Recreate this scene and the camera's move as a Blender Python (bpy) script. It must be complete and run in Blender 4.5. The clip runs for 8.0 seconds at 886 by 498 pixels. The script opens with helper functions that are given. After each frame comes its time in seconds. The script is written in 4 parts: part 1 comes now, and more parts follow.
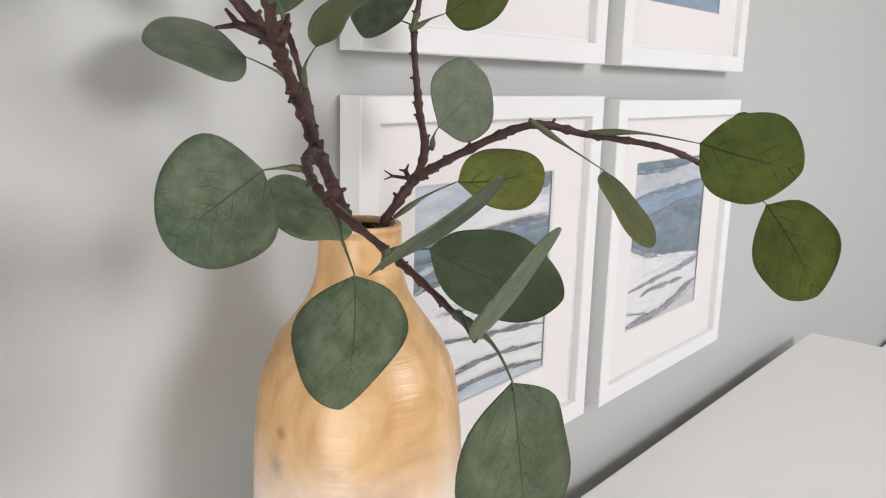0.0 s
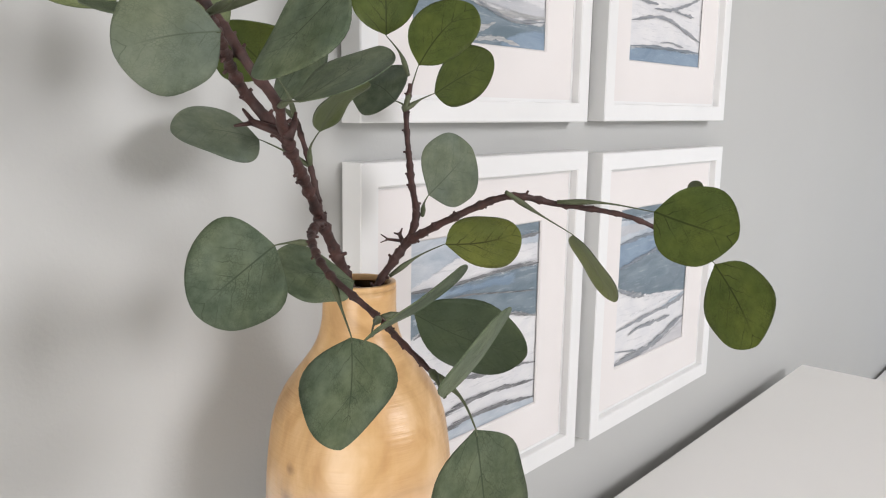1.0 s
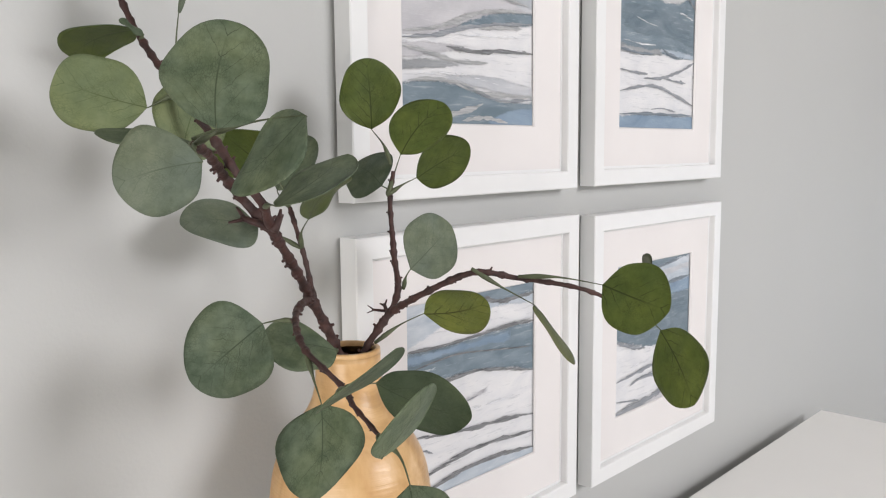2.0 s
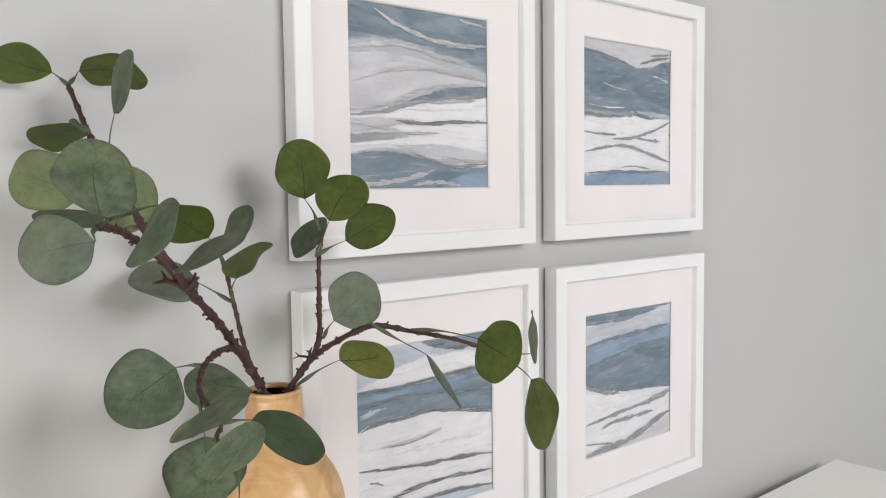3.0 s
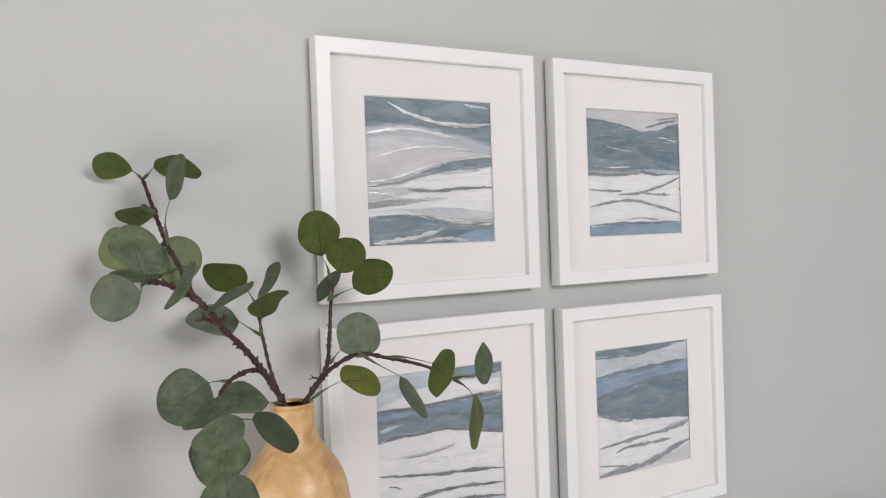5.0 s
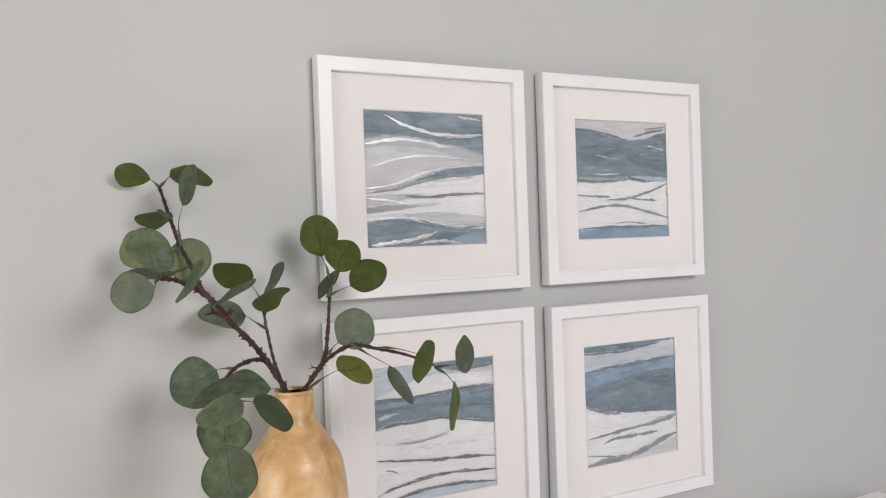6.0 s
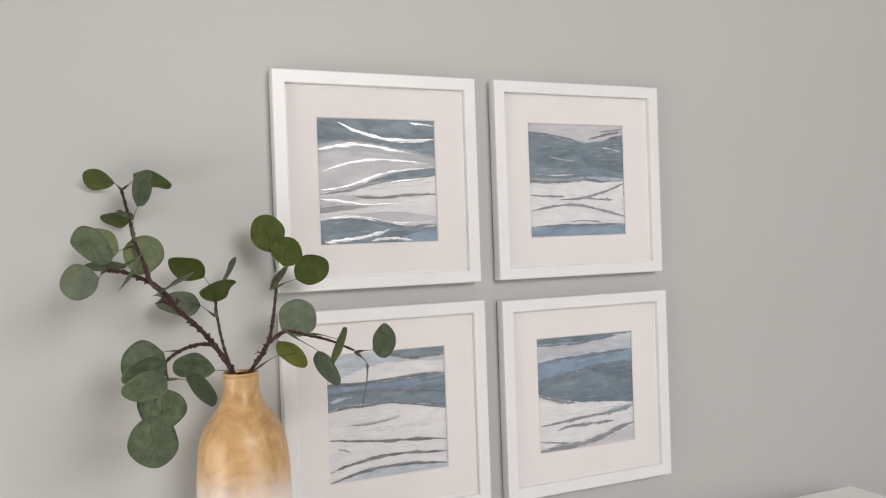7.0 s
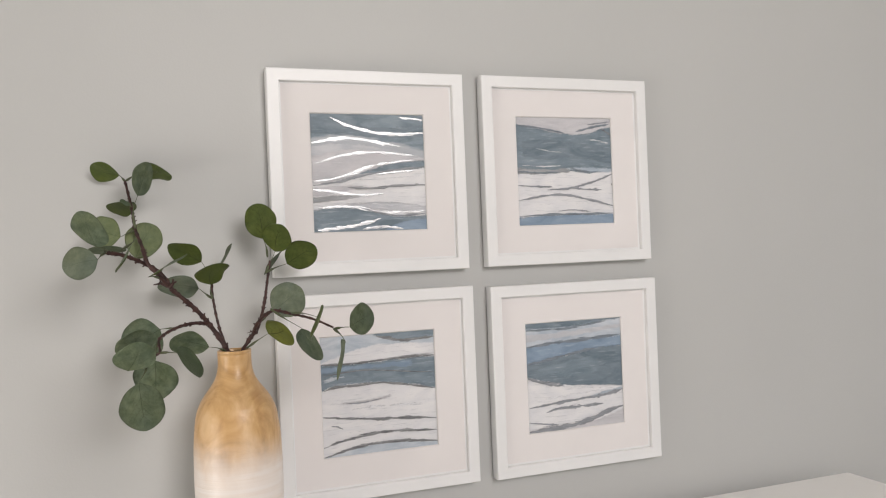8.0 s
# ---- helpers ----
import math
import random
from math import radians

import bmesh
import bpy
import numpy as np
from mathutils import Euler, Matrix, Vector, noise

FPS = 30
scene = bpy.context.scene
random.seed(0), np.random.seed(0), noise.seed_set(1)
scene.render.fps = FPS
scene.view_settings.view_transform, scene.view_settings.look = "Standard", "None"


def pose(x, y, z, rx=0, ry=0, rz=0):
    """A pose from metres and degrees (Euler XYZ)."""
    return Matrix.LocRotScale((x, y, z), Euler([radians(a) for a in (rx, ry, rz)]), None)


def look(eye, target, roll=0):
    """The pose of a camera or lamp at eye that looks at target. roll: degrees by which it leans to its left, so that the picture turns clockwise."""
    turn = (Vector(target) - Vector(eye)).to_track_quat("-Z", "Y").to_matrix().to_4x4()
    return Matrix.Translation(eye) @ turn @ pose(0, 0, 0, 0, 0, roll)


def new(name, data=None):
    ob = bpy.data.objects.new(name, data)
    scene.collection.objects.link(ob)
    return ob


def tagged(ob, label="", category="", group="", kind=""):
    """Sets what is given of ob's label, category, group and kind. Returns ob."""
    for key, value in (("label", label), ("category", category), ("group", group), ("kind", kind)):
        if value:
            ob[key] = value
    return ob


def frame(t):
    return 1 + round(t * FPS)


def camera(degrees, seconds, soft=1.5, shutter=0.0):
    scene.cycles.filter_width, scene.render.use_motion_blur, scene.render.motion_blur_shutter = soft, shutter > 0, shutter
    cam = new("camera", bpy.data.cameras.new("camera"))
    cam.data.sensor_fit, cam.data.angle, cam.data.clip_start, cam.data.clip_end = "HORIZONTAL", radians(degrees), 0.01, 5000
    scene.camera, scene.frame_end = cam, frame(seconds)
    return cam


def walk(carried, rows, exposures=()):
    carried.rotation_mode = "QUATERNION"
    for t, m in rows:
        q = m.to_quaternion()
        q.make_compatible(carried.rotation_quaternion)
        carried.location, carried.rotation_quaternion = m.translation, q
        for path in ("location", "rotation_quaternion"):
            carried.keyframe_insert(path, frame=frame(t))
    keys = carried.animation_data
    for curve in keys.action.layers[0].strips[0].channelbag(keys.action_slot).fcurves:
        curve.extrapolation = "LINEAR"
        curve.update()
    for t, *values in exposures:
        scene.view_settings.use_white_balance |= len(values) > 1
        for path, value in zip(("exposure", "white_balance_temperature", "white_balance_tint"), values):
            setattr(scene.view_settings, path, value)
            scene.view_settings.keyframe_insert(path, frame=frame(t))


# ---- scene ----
cam = camera(57.0, 8.0, 1.15)
PATH = [
    (0, (-0.787, -0.453, 1.315), (0.717, 0.799, 0.904), 1.6),
    (0.5, (-0.803, -0.4778, 1.3317), (0.7017, 0.7847, 0.9485), 1.33),
    (1, (-0.826, -0.5016, 1.3464), (0.6744, 0.7754, 1.004), 0.96),
    (1.2, (-0.835, -0.512, 1.3527), (0.6418, 0.7609, 1.0228), 0.79),
    (2.3, (-0.8426, -0.6304, 1.3934), (0.5576, 0.7812, 1.1842), -0.62),
    (2.5, (-0.8276, -0.668, 1.4022), (0.5408, 0.777, 1.2008), -0.44),
    (3, (-0.7936, -0.7544, 1.406), (0.492, 0.7706, 1.2564), -0.76),
    (3.5, (-0.772, -0.8316, 1.4068), (0.4202, 0.7702, 1.3014), -1.0),
    (4, (-0.7552, -0.915, 1.414), (0.358, 0.7442, 1.3408), -1.2),
    (4.5, (-0.7524, -0.9722, 1.4212), (0.3042, 0.7244, 1.37), -1.6),
    (4.7, (-0.7558, -0.9945, 1.4195), (0.2759, 0.7173, 1.3765), -1.8),
    (5.8, (-0.7907, -1.0876, 1.4192), (0.1691, 0.6657, 1.3885), -2.1),
    (6, (-0.7666, -1.122, 1.415), (0.1778, 0.6406, 1.3912), -2.0),
    (6.5, (-0.6892, -1.2186, 1.4128), (0.1884, 0.579, 1.3928), -2.0),
    (7, (-0.6408, -1.2886, 1.4048), (0.1582, 0.5448, 1.3858), -2.0),
    (7.5, (-0.6052, -1.3492, 1.3864), (0.1318, 0.51, 1.3732), -2.12),
    (8, (-0.574, -1.39, 1.373), (0.119, 0.486, 1.368), -2.3),
]
walk(cam, [(t, look(eye, target, roll)) for t, eye, target, roll in PATH],
     [(0, 0.55, 6500, 10), (2.5, 0.50, 6480, 10), (4.5, 0.34, 6500, 10), (6.5, 0.28, 6640, 10), (8, 0.21, 6830, 11)])

KEY, SIDE, EAST = 54.5, 24.0, 3.5
KEY_COLOUR, SIDE_COLOUR = (1.0, 0.965, 0.975), (1.0, 0.965, 0.95)
EAST_COLOUR = (0.78, 0.87, 1.0)
# ---- light ----
world = bpy.data.worlds.new("world")
scene.world = world
world.use_nodes = True
wn = world.node_tree.nodes
sky = wn.new("ShaderNodeTexSky")
sky.sky_type, sky.sun_disc = "NISHITA", False
sky.sun_elevation, sky.sun_rotation = radians(40), radians(20)
wn["Background"].inputs["Strength"].default_value = 0.12
world.node_tree.links.new(sky.outputs["Color"], wn["Background"].inputs["Color"])

RIGHT, LEFT, BACK, TOP = 3.0, -2.6, -3.4, 3.15
WIN = (-0.45, 1.05, 1.75, 3.0)            # window in the wall behind: x from, x to, z from, z to
FILL_LEFT = (-1.75, -0.5, 0.1, 1.3)      # assumed opening, out of view, in the left wall: y from, y to, z from, z to
FILL_RIGHT = (-1.7, -0.6, 0.25, 1.45)     # assumed opening, out of view, in the right wall: y from, y to, z from, z to


def area_light(name, m, w, h, watts, colour):
    lamp = bpy.data.lights.new(name, "AREA")
    lamp.shape, lamp.size, lamp.size_y, lamp.energy, lamp.color = "RECTANGLE", w, h, watts, colour
    ob = new(name, lamp)
    ob.matrix_world = m
    return ob


area_light("window_daylight", look(((WIN[0] + WIN[1]) / 2, BACK - 0.02, (WIN[2] + WIN[3]) / 2), (0.3, 0, -0.2)), 1.3, 1.1, KEY, KEY_COLOUR)
# Added fill from an unseen opening, set low to brighten the lower left wall.
area_light("side_fill", look((LEFT - 0.02, (FILL_LEFT[0] + FILL_LEFT[1]) / 2, (FILL_LEFT[2] + FILL_LEFT[3]) / 2), (1, -0.6, 0.9)), 1.2, 1.15, SIDE, SIDE_COLOUR)
# Weak bluish fill, added to tint and lift the wall at lower right; source unseen.
area_light("east_fill", look((RIGHT + 0.02, (FILL_RIGHT[0] + FILL_RIGHT[1]) / 2, (FILL_RIGHT[2] + FILL_RIGHT[3]) / 2), (1.0, -0.5, 0.7)), 1.05, 1.15, EAST, EAST_COLOUR)


# ---- materials ----
class Nodes:
    def __init__(self, name, rough=0.5, metal=0.0):
        self.mat = bpy.data.materials.new(name)
        self.mat.use_nodes = True
        self.tree = self.mat.node_tree
        self.bsdf = self.tree.nodes["Principled BSDF"]
        self.bsdf.inputs["Roughness"].default_value = rough
        self.bsdf.inputs["Metallic"].default_value = metal
        self.coord = self.tree.nodes.new("ShaderNodeTexCoord")

    def link(self, a, b):
        self.tree.links.new(a, b)

    def mapped(self, scale=(1, 1, 1), out="Object", rotate=(0, 0, 0)):
        n = self.tree.nodes.new("ShaderNodeMapping")
        n.inputs["Scale"].default_value, n.inputs["Rotation"].default_value = scale, [radians(a) for a in rotate]
        self.link(self.coord.outputs[out], n.inputs["Vector"])
        return n.outputs["Vector"]

    def noise(self, vector, scale, detail=4.0, rough=0.55, distortion=0.0):
        n = self.tree.nodes.new("ShaderNodeTexNoise")
        for key, value in (("Scale", scale), ("Detail", detail), ("Roughness", rough), ("Distortion", distortion)):
            n.inputs[key].default_value = value
        self.link(vector, n.inputs["Vector"])
        return n.outputs["Fac"]

    def math(self, op, a, b=0.0, c=0.0, clamp=False):
        n = self.tree.nodes.new("ShaderNodeMath")
        n.operation, n.use_clamp = op, clamp
        for socket, value in zip(n.inputs, (a, b, c)):
            if isinstance(value, (int, float)):
                socket.default_value = value
            else:
                self.link(value, socket)
        return n.outputs[0]

    def ramp(self, fac, stops, mode="LINEAR"):
        n = self.tree.nodes.new("ShaderNodeValToRGB")
        n.color_ramp.interpolation = mode
        while len(n.color_ramp.elements) < len(stops):
            n.color_ramp.elements.new(0.5)
        for e, (at, colour) in zip(n.color_ramp.elements, stops):
            e.position, e.color = at, (*colour, 1) if len(colour) == 3 else colour
        self.link(fac, n.inputs["Fac"])
        return n.outputs["Color"]

    def mix(self, fac, a, b, blend="MIX"):
        n = self.tree.nodes.new("ShaderNodeMix")
        n.data_type, n.blend_type = "RGBA", blend
        for socket, value in ((n.inputs["Factor"], fac), (n.inputs["A"], a), (n.inputs["B"], b)):
            if isinstance(value, (int, float)):
                socket.default_value = value
            elif isinstance(value, tuple):
                socket.default_value = (*value, 1)
            else:
                self.link(value, socket)
        return n.outputs["Result"]

    def xyz(self, vector):
        n = self.tree.nodes.new("ShaderNodeSeparateXYZ")
        self.link(vector, n.inputs[0])
        return n.outputs["X"], n.outputs["Y"], n.outputs["Z"]

    def random(self):
        return self.tree.nodes.new("ShaderNodeObjectInfo").outputs["Random"]

    def bump(self, height, strength, distance):
        n = self.tree.nodes.new("ShaderNodeBump")
        n.inputs["Strength"].default_value, n.inputs["Distance"].default_value = strength, distance
        self.link(height, n.inputs["Height"])
        self.link(n.outputs["Normal"], self.bsdf.inputs["Normal"])

    def colour(self, socket):
        self.link(socket, self.bsdf.inputs["Base Color"])
        return self

    def rough(self, socket):
        self.link(socket, self.bsdf.inputs["Roughness"])


def painted(name, a, b, scale=6.0, rough=0.6, grain=220.0, depth=0.0004, strength=0.25):
    """Paint of nearly one colour, from a to b in large soft patches, with a fine roller texture."""
    n = Nodes(name, rough)
    v = n.mapped()
    n.colour(n.ramp(n.noise(v, scale, 3), [(0.3, a), (0.7, b)]))
    n.bump(n.noise(v, grain, 3), strength, depth)
    return n.mat


WALL = painted("wall_paint", (0.476, 0.482, 0.471), (0.502, 0.506, 0.494), 1.3, 0.55, 260, 0.0005, 0.3)
CEILING = painted("ceiling_paint", (0.78, 0.77, 0.75), (0.81, 0.80, 0.78), 2.0, 0.8)
LACQUER = painted("white_lacquer", (0.79, 0.785, 0.775), (0.82, 0.815, 0.805), 4.0, 0.42, 90, 0.0002, 0.12)
MAT_BOARD = painted("mat_board", (0.757, 0.728, 0.718), (0.782, 0.753, 0.743), 9.0, 0.85, 900, 0.0001, 0.2)
BACKING = painted("backing_board", (0.30, 0.22, 0.15), (0.36, 0.27, 0.19), 20.0, 0.9)


def frame_paint():
    n = Nodes("frame_paint", 0.38)
    v = n.mapped((1, 1, 1))
    n.colour(n.ramp(n.noise(v, 14, 3), [(0.3, (0.77, 0.775, 0.775)), (0.7, (0.805, 0.808, 0.805))]))
    grain = n.noise(n.mapped((1, 1, 1)), 160, 3)
    n.bump(grain, 0.18, 0.0003)
    n.rough(n.math("MULTIPLY_ADD", grain, 0.2, 0.28))
    return n.mat


FRAME_PAINT = frame_paint()


def dresser_paint():
    n = Nodes("dresser_paint", 0.45)
    v = n.mapped()
    n.colour(n.ramp(n.noise(v, 2.5, 4), [(0.3, (0.825, 0.812, 0.79)), (0.7, (0.85, 0.838, 0.815))]))
    n.bump(n.noise(v, 300, 2), 0.15, 0.0002)
    return n.mat


DRESSER_PAINT = dresser_paint()


# The floor is never in view; its pale colour is chosen to bounce light upward.
def bounce_floor():
    n = Nodes("bounce_floor", 0.45)
    v = n.mapped((14, 1.2, 1))
    n.colour(n.ramp(n.noise(v, 3, 6), [(0.3, (0.60, 0.565, 0.51)), (0.7, (0.68, 0.645, 0.59))]))
    n.bump(n.noise(v, 8, 5), 0.2, 0.001)
    return n.mat


BOUNCE_FLOOR = bounce_floor()


def leaf_face(name, dark, light, vein, rough, vein_depth, rib=1.0):
    """One side of a leaf: mottled, with a midrib, side veins and a fine net between them."""
    n = Nodes(name, rough)
    uv = n.mapped(out="UV")
    u, v, _ = n.xyz(uv)
    side = n.math("ABSOLUTE", v)
    wob = n.noise(uv, 5, 3)
    lane = n.math("ADD", n.math("SUBTRACT", u, n.math("MULTIPLY", side, 0.55)), n.math("MULTIPLY", wob, 0.10))
    saw = n.math("PINGPONG", n.math("MULTIPLY", lane, 5.4), 0.5)
    ribs = n.ramp(saw, [(0.0, (1, 1, 1)), (0.018 * rib, (0.9, 0.9, 0.9)), (0.042 * rib, (0, 0, 0))])
    ribs = n.mix(1.0, ribs, n.ramp(n.noise(n.mapped((1, 1, 1), rotate=(0, 0, 40)), 70, 2), [(0.40, (0.15, 0.15, 0.15)), (0.55, (1, 1, 1))]), "MULTIPLY")
    fade = n.ramp(n.math("ADD", side, n.math("MULTIPLY", u, 0.3)), [(0.25, (1, 1, 1)), (0.9, (0.1, 0.1, 0.1))])
    mid = n.ramp(side, [(0.0, (1, 1, 1)), (0.009 * rib, (0.9, 0.9, 0.9)), (0.019 * rib, (0, 0, 0))])
    mid = n.mix(1.0, mid, n.ramp(u, [(0.5, (1, 1, 1)), (0.92, (0, 0, 0))]), "MULTIPLY")
    cell = n.tree.nodes.new("ShaderNodeTexVoronoi")
    cell.feature = "DISTANCE_TO_EDGE"
    cell.inputs["Scale"].default_value = 24
    n.link(uv, cell.inputs["Vector"])
    net = n.ramp(cell.outputs["Distance"], [(0.0, (1, 1, 1)), (0.11, (0, 0, 0))])
    patchy = n.ramp(n.noise(uv, 2.6, 3), [(0.40, (0, 0, 0)), (0.62, (1, 1, 1))])
    lines = n.mix(1.0, n.mix(1.0, ribs, fade, "MULTIPLY"), mid, "LIGHTEN")
    lines = n.mix(1.0, lines, n.mix(0.7, (0, 0, 0), n.mix(1.0, net, patchy, "MULTIPLY")), "LIGHTEN")
    v3 = n.mapped()
    body = n.ramp(n.noise(v3, 75, 6, 0.68), [(0.34, dark), (0.66, light)])
    tone = n.math("MULTIPLY_ADD", n.random(), 0.32, 0.67)
    body = n.mix(1.0, body, n.ramp(n.math("MULTIPLY", tone, 0.7), [(0.0, (0, 0, 0)), (1.0, (1.43, 1.43, 1.43))]), "MULTIPLY")
    blush = n.ramp(n.noise(v3, 24, 3, 0.6), [(0.38, (0.86, 0.90, 0.92)), (0.66, (1.14, 1.10, 0.96))])
    body = n.mix(1.0, body, blush, "MULTIPLY")
    n.colour(n.mix(n.math("MULTIPLY", lines, 0.85), body, vein))
    n.bump(n.math("SUBTRACT", n.math("ADD", n.noise(v3, 420, 3), n.math("MULTIPLY", n.noise(v3, 130, 3), 1.2)), n.math("MULTIPLY", lines, 0.9)), 0.45, vein_depth)
    n.bsdf.inputs["Specular IOR Level"].default_value = 0.22
    return n.mat


LEAF_TOP = leaf_face("leaf_green_side", (0.073, 0.101, 0.021), (0.112, 0.147, 0.035), (0.026, 0.034, 0.008), 0.5, 0.0003, 1.6)
LEAF_UNDER = leaf_face("leaf_grey_side", (0.078, 0.108, 0.062), (0.160, 0.196, 0.128), (0.030, 0.043, 0.022), 0.62, 0.0003)
LEAF_PALE = leaf_face("leaf_pale_side", (0.150, 0.186, 0.092), (0.202, 0.238, 0.124), (0.060, 0.085, 0.030), 0.55, 0.0003)
LEAF_YOUNG = leaf_face("leaf_young_side", (0.140, 0.172, 0.036), (0.180, 0.215, 0.055), (0.030, 0.032, 0.008), 0.5, 0.0003, 2.0)
LEAF_SILVER = leaf_face("leaf_silver_side", (0.138, 0.172, 0.122), (0.215, 0.248, 0.190), (0.070, 0.092, 0.058), 0.66, 0.0003)
# Darker copy of the grey underside: shade put into one leaf's colour.
LEAF_SHADY = leaf_face("leaf_shaded_side", (0.052, 0.078, 0.036), (0.088, 0.118, 0.064), (0.022, 0.032, 0.014), 0.55, 0.0003)


def stem_bark(name, dark, light):
    n = Nodes(name, 0.6)
    v = n.mapped((1, 1, 1))
    n.colour(n.ramp(n.noise(v, 110, 5, 0.65), [(0.3, dark), (0.72, light)]))
    n.bump(n.noise(v, 300, 4, 0.65), 0.7, 0.0009)
    return n.mat


BARK = stem_bark("brown_bark", (0.017, 0.0065, 0.0058), (0.078, 0.031, 0.025))
PETIOLE = stem_bark("petiole_green", (0.055, 0.065, 0.030), (0.105, 0.125, 0.065))


def vase_wood():
    """Turned pale wood, whitewashed below the shoulder."""
    n = Nodes("vase_wood", 0.4)
    v = n.mapped()
    _, _, z = n.xyz(v)
    figure = n.noise(n.mapped((1, 1, 0.8), rotate=(20, 35, 0)), 15, 5, 0.55, 3.0)
    rings = n.noise(n.mapped((16, 16, 2.2)), 2.4, 6, 0.6, 0.6)
    wood = n.ramp(figure, [(0.30, (0.41, 0.225, 0.082)), (0.46, (0.56, 0.325, 0.136)), (0.56, (0.625, 0.385, 0.178)), (0.7, (0.72, 0.485, 0.262))])
    wood = n.mix(0.3, wood, n.ramp(rings, [(0.3, (0.47, 0.265, 0.098)), (0.7, (0.72, 0.50, 0.255))]))
    knots = n.tree.nodes.new("ShaderNodeTexVoronoi")
    knots.inputs["Scale"].default_value = 9
    n.link(n.mapped((1, 1, 0.8)), knots.inputs["Vector"])
    spots = n.ramp(n.math("ADD", knots.outputs["Distance"], n.math("MULTIPLY", n.noise(v, 60, 4), 0.16)), [(0.15, (1, 1, 1)), (0.29, (0, 0, 0))])
    wood = n.mix(n.math("MULTIPLY", spots, 0.45), wood, (0.22, 0.10, 0.035))
    for at_knot, size in (((-0.0655, -0.0014, 0.261), 0.0065), ((-0.0655, 0.001, 0.240), 0.009)):
        gap = n.tree.nodes.new("ShaderNodeVectorMath")
        gap.operation, gap.inputs[1].default_value = "DISTANCE", at_knot
        n.link(v, gap.inputs[0])
        ring = n.math("ADD", n.math("DIVIDE", gap.outputs["Value"], size), n.math("MULTIPLY_ADD", n.noise(v, 170, 4), 0.9, -0.45))
        wood = n.mix(n.math("MULTIPLY", n.ramp(ring, [(0.15, (1, 1, 1)), (0.9, (0, 0, 0))]), 0.7), wood, (0.16, 0.085, 0.04))
    edge = n.math("ADD", z, n.math("MULTIPLY", n.noise(n.mapped((1, 1, 0.6)), 16, 4, 0.6), 0.06))
    wash = n.ramp(edge, [(0.212, (1, 1, 1)), (0.292, (0, 0, 0))], "EASE")
    thin = n.math("MULTIPLY_ADD", n.noise(n.mapped((3, 3, 60)), 3, 5), 0.40, 0.74, clamp=True)
    n.colour(n.mix(n.math("MULTIPLY", wash, thin), wood, (0.83, 0.775, 0.73)))
    groove = n.noise(n.mapped((2, 2, 150)), 2.5, 4, 0.6)
    n.bump(groove, 0.42, 0.0010)
    n.rough(n.math("MULTIPLY_ADD", groove, 0.3, 0.19))
    return n.mat


VASE_WOOD = vase_wood()


def stroke_paint(name, a, b, rough, metal=0.0, relief=0.0007, cover=0.5):
    """Dry, streaky paint or foil that breaks up towards the edges of a stroke."""
    n = Nodes(name, rough, metal)
    streak = n.noise(n.mapped((9, 1, 110)), 4, 5, 0.65)
    n.colour(n.ramp(streak, [(0.3, a), (0.68, b)]))
    n.bump(n.noise(n.mapped((34, 1, 190)), 4, 4), 0.6, relief)
    _, across, _ = n.xyz(n.mapped(out="UV"))
    across = n.math("POWER", n.math("ABSOLUTE", across), 2.0)
    bristle = n.math("MULTIPLY_ADD", n.noise(n.mapped((9, 1, 120)), 4, 5, 0.62), 1.0, n.math("MULTIPLY", n.noise(n.mapped((7, 1, 45)), 4, 4), 0.5))
    grit = n.math("MULTIPLY_ADD", n.noise(n.mapped((180, 1, 420)), 9, 2, 0.5), 0.30, -0.15)
    body = n.math("ADD", n.math("SUBTRACT", bristle, n.math("MULTIPLY", across, 0.34)), grit)
    n.link(n.ramp(body, [(cover, (0, 0, 0)), (cover + 0.04, (1, 1, 1))]), n.bsdf.inputs["Alpha"])
    return n.mat


GREY_STROKE = stroke_paint("grey_paint", (0.165, 0.180, 0.200), (0.36, 0.375, 0.40), 0.45, 0.0, 0.0007, 0.55)
DARK_STROKE = stroke_paint("dark_foil_paint", (0.055, 0.058, 0.065), (0.33, 0.335, 0.345), 0.38, 0.12, 0.0007, 0.57)
WHITE_STROKE = stroke_paint("white_paint", (0.60, 0.62, 0.66), (0.78, 0.78, 0.79), 0.5, 0.0, 0.0007, 0.70)
FOIL = stroke_paint("silver_foil", (0.36, 0.375, 0.39), (0.70, 0.70, 0.705), 0.30, 0.5, 0.0006, 0.54)
BLUE_STROKE = stroke_paint("blue_grey_paint", (0.125, 0.155, 0.185), (0.25, 0.285, 0.325), 0.5, 0.0, 0.0005, 0.58)


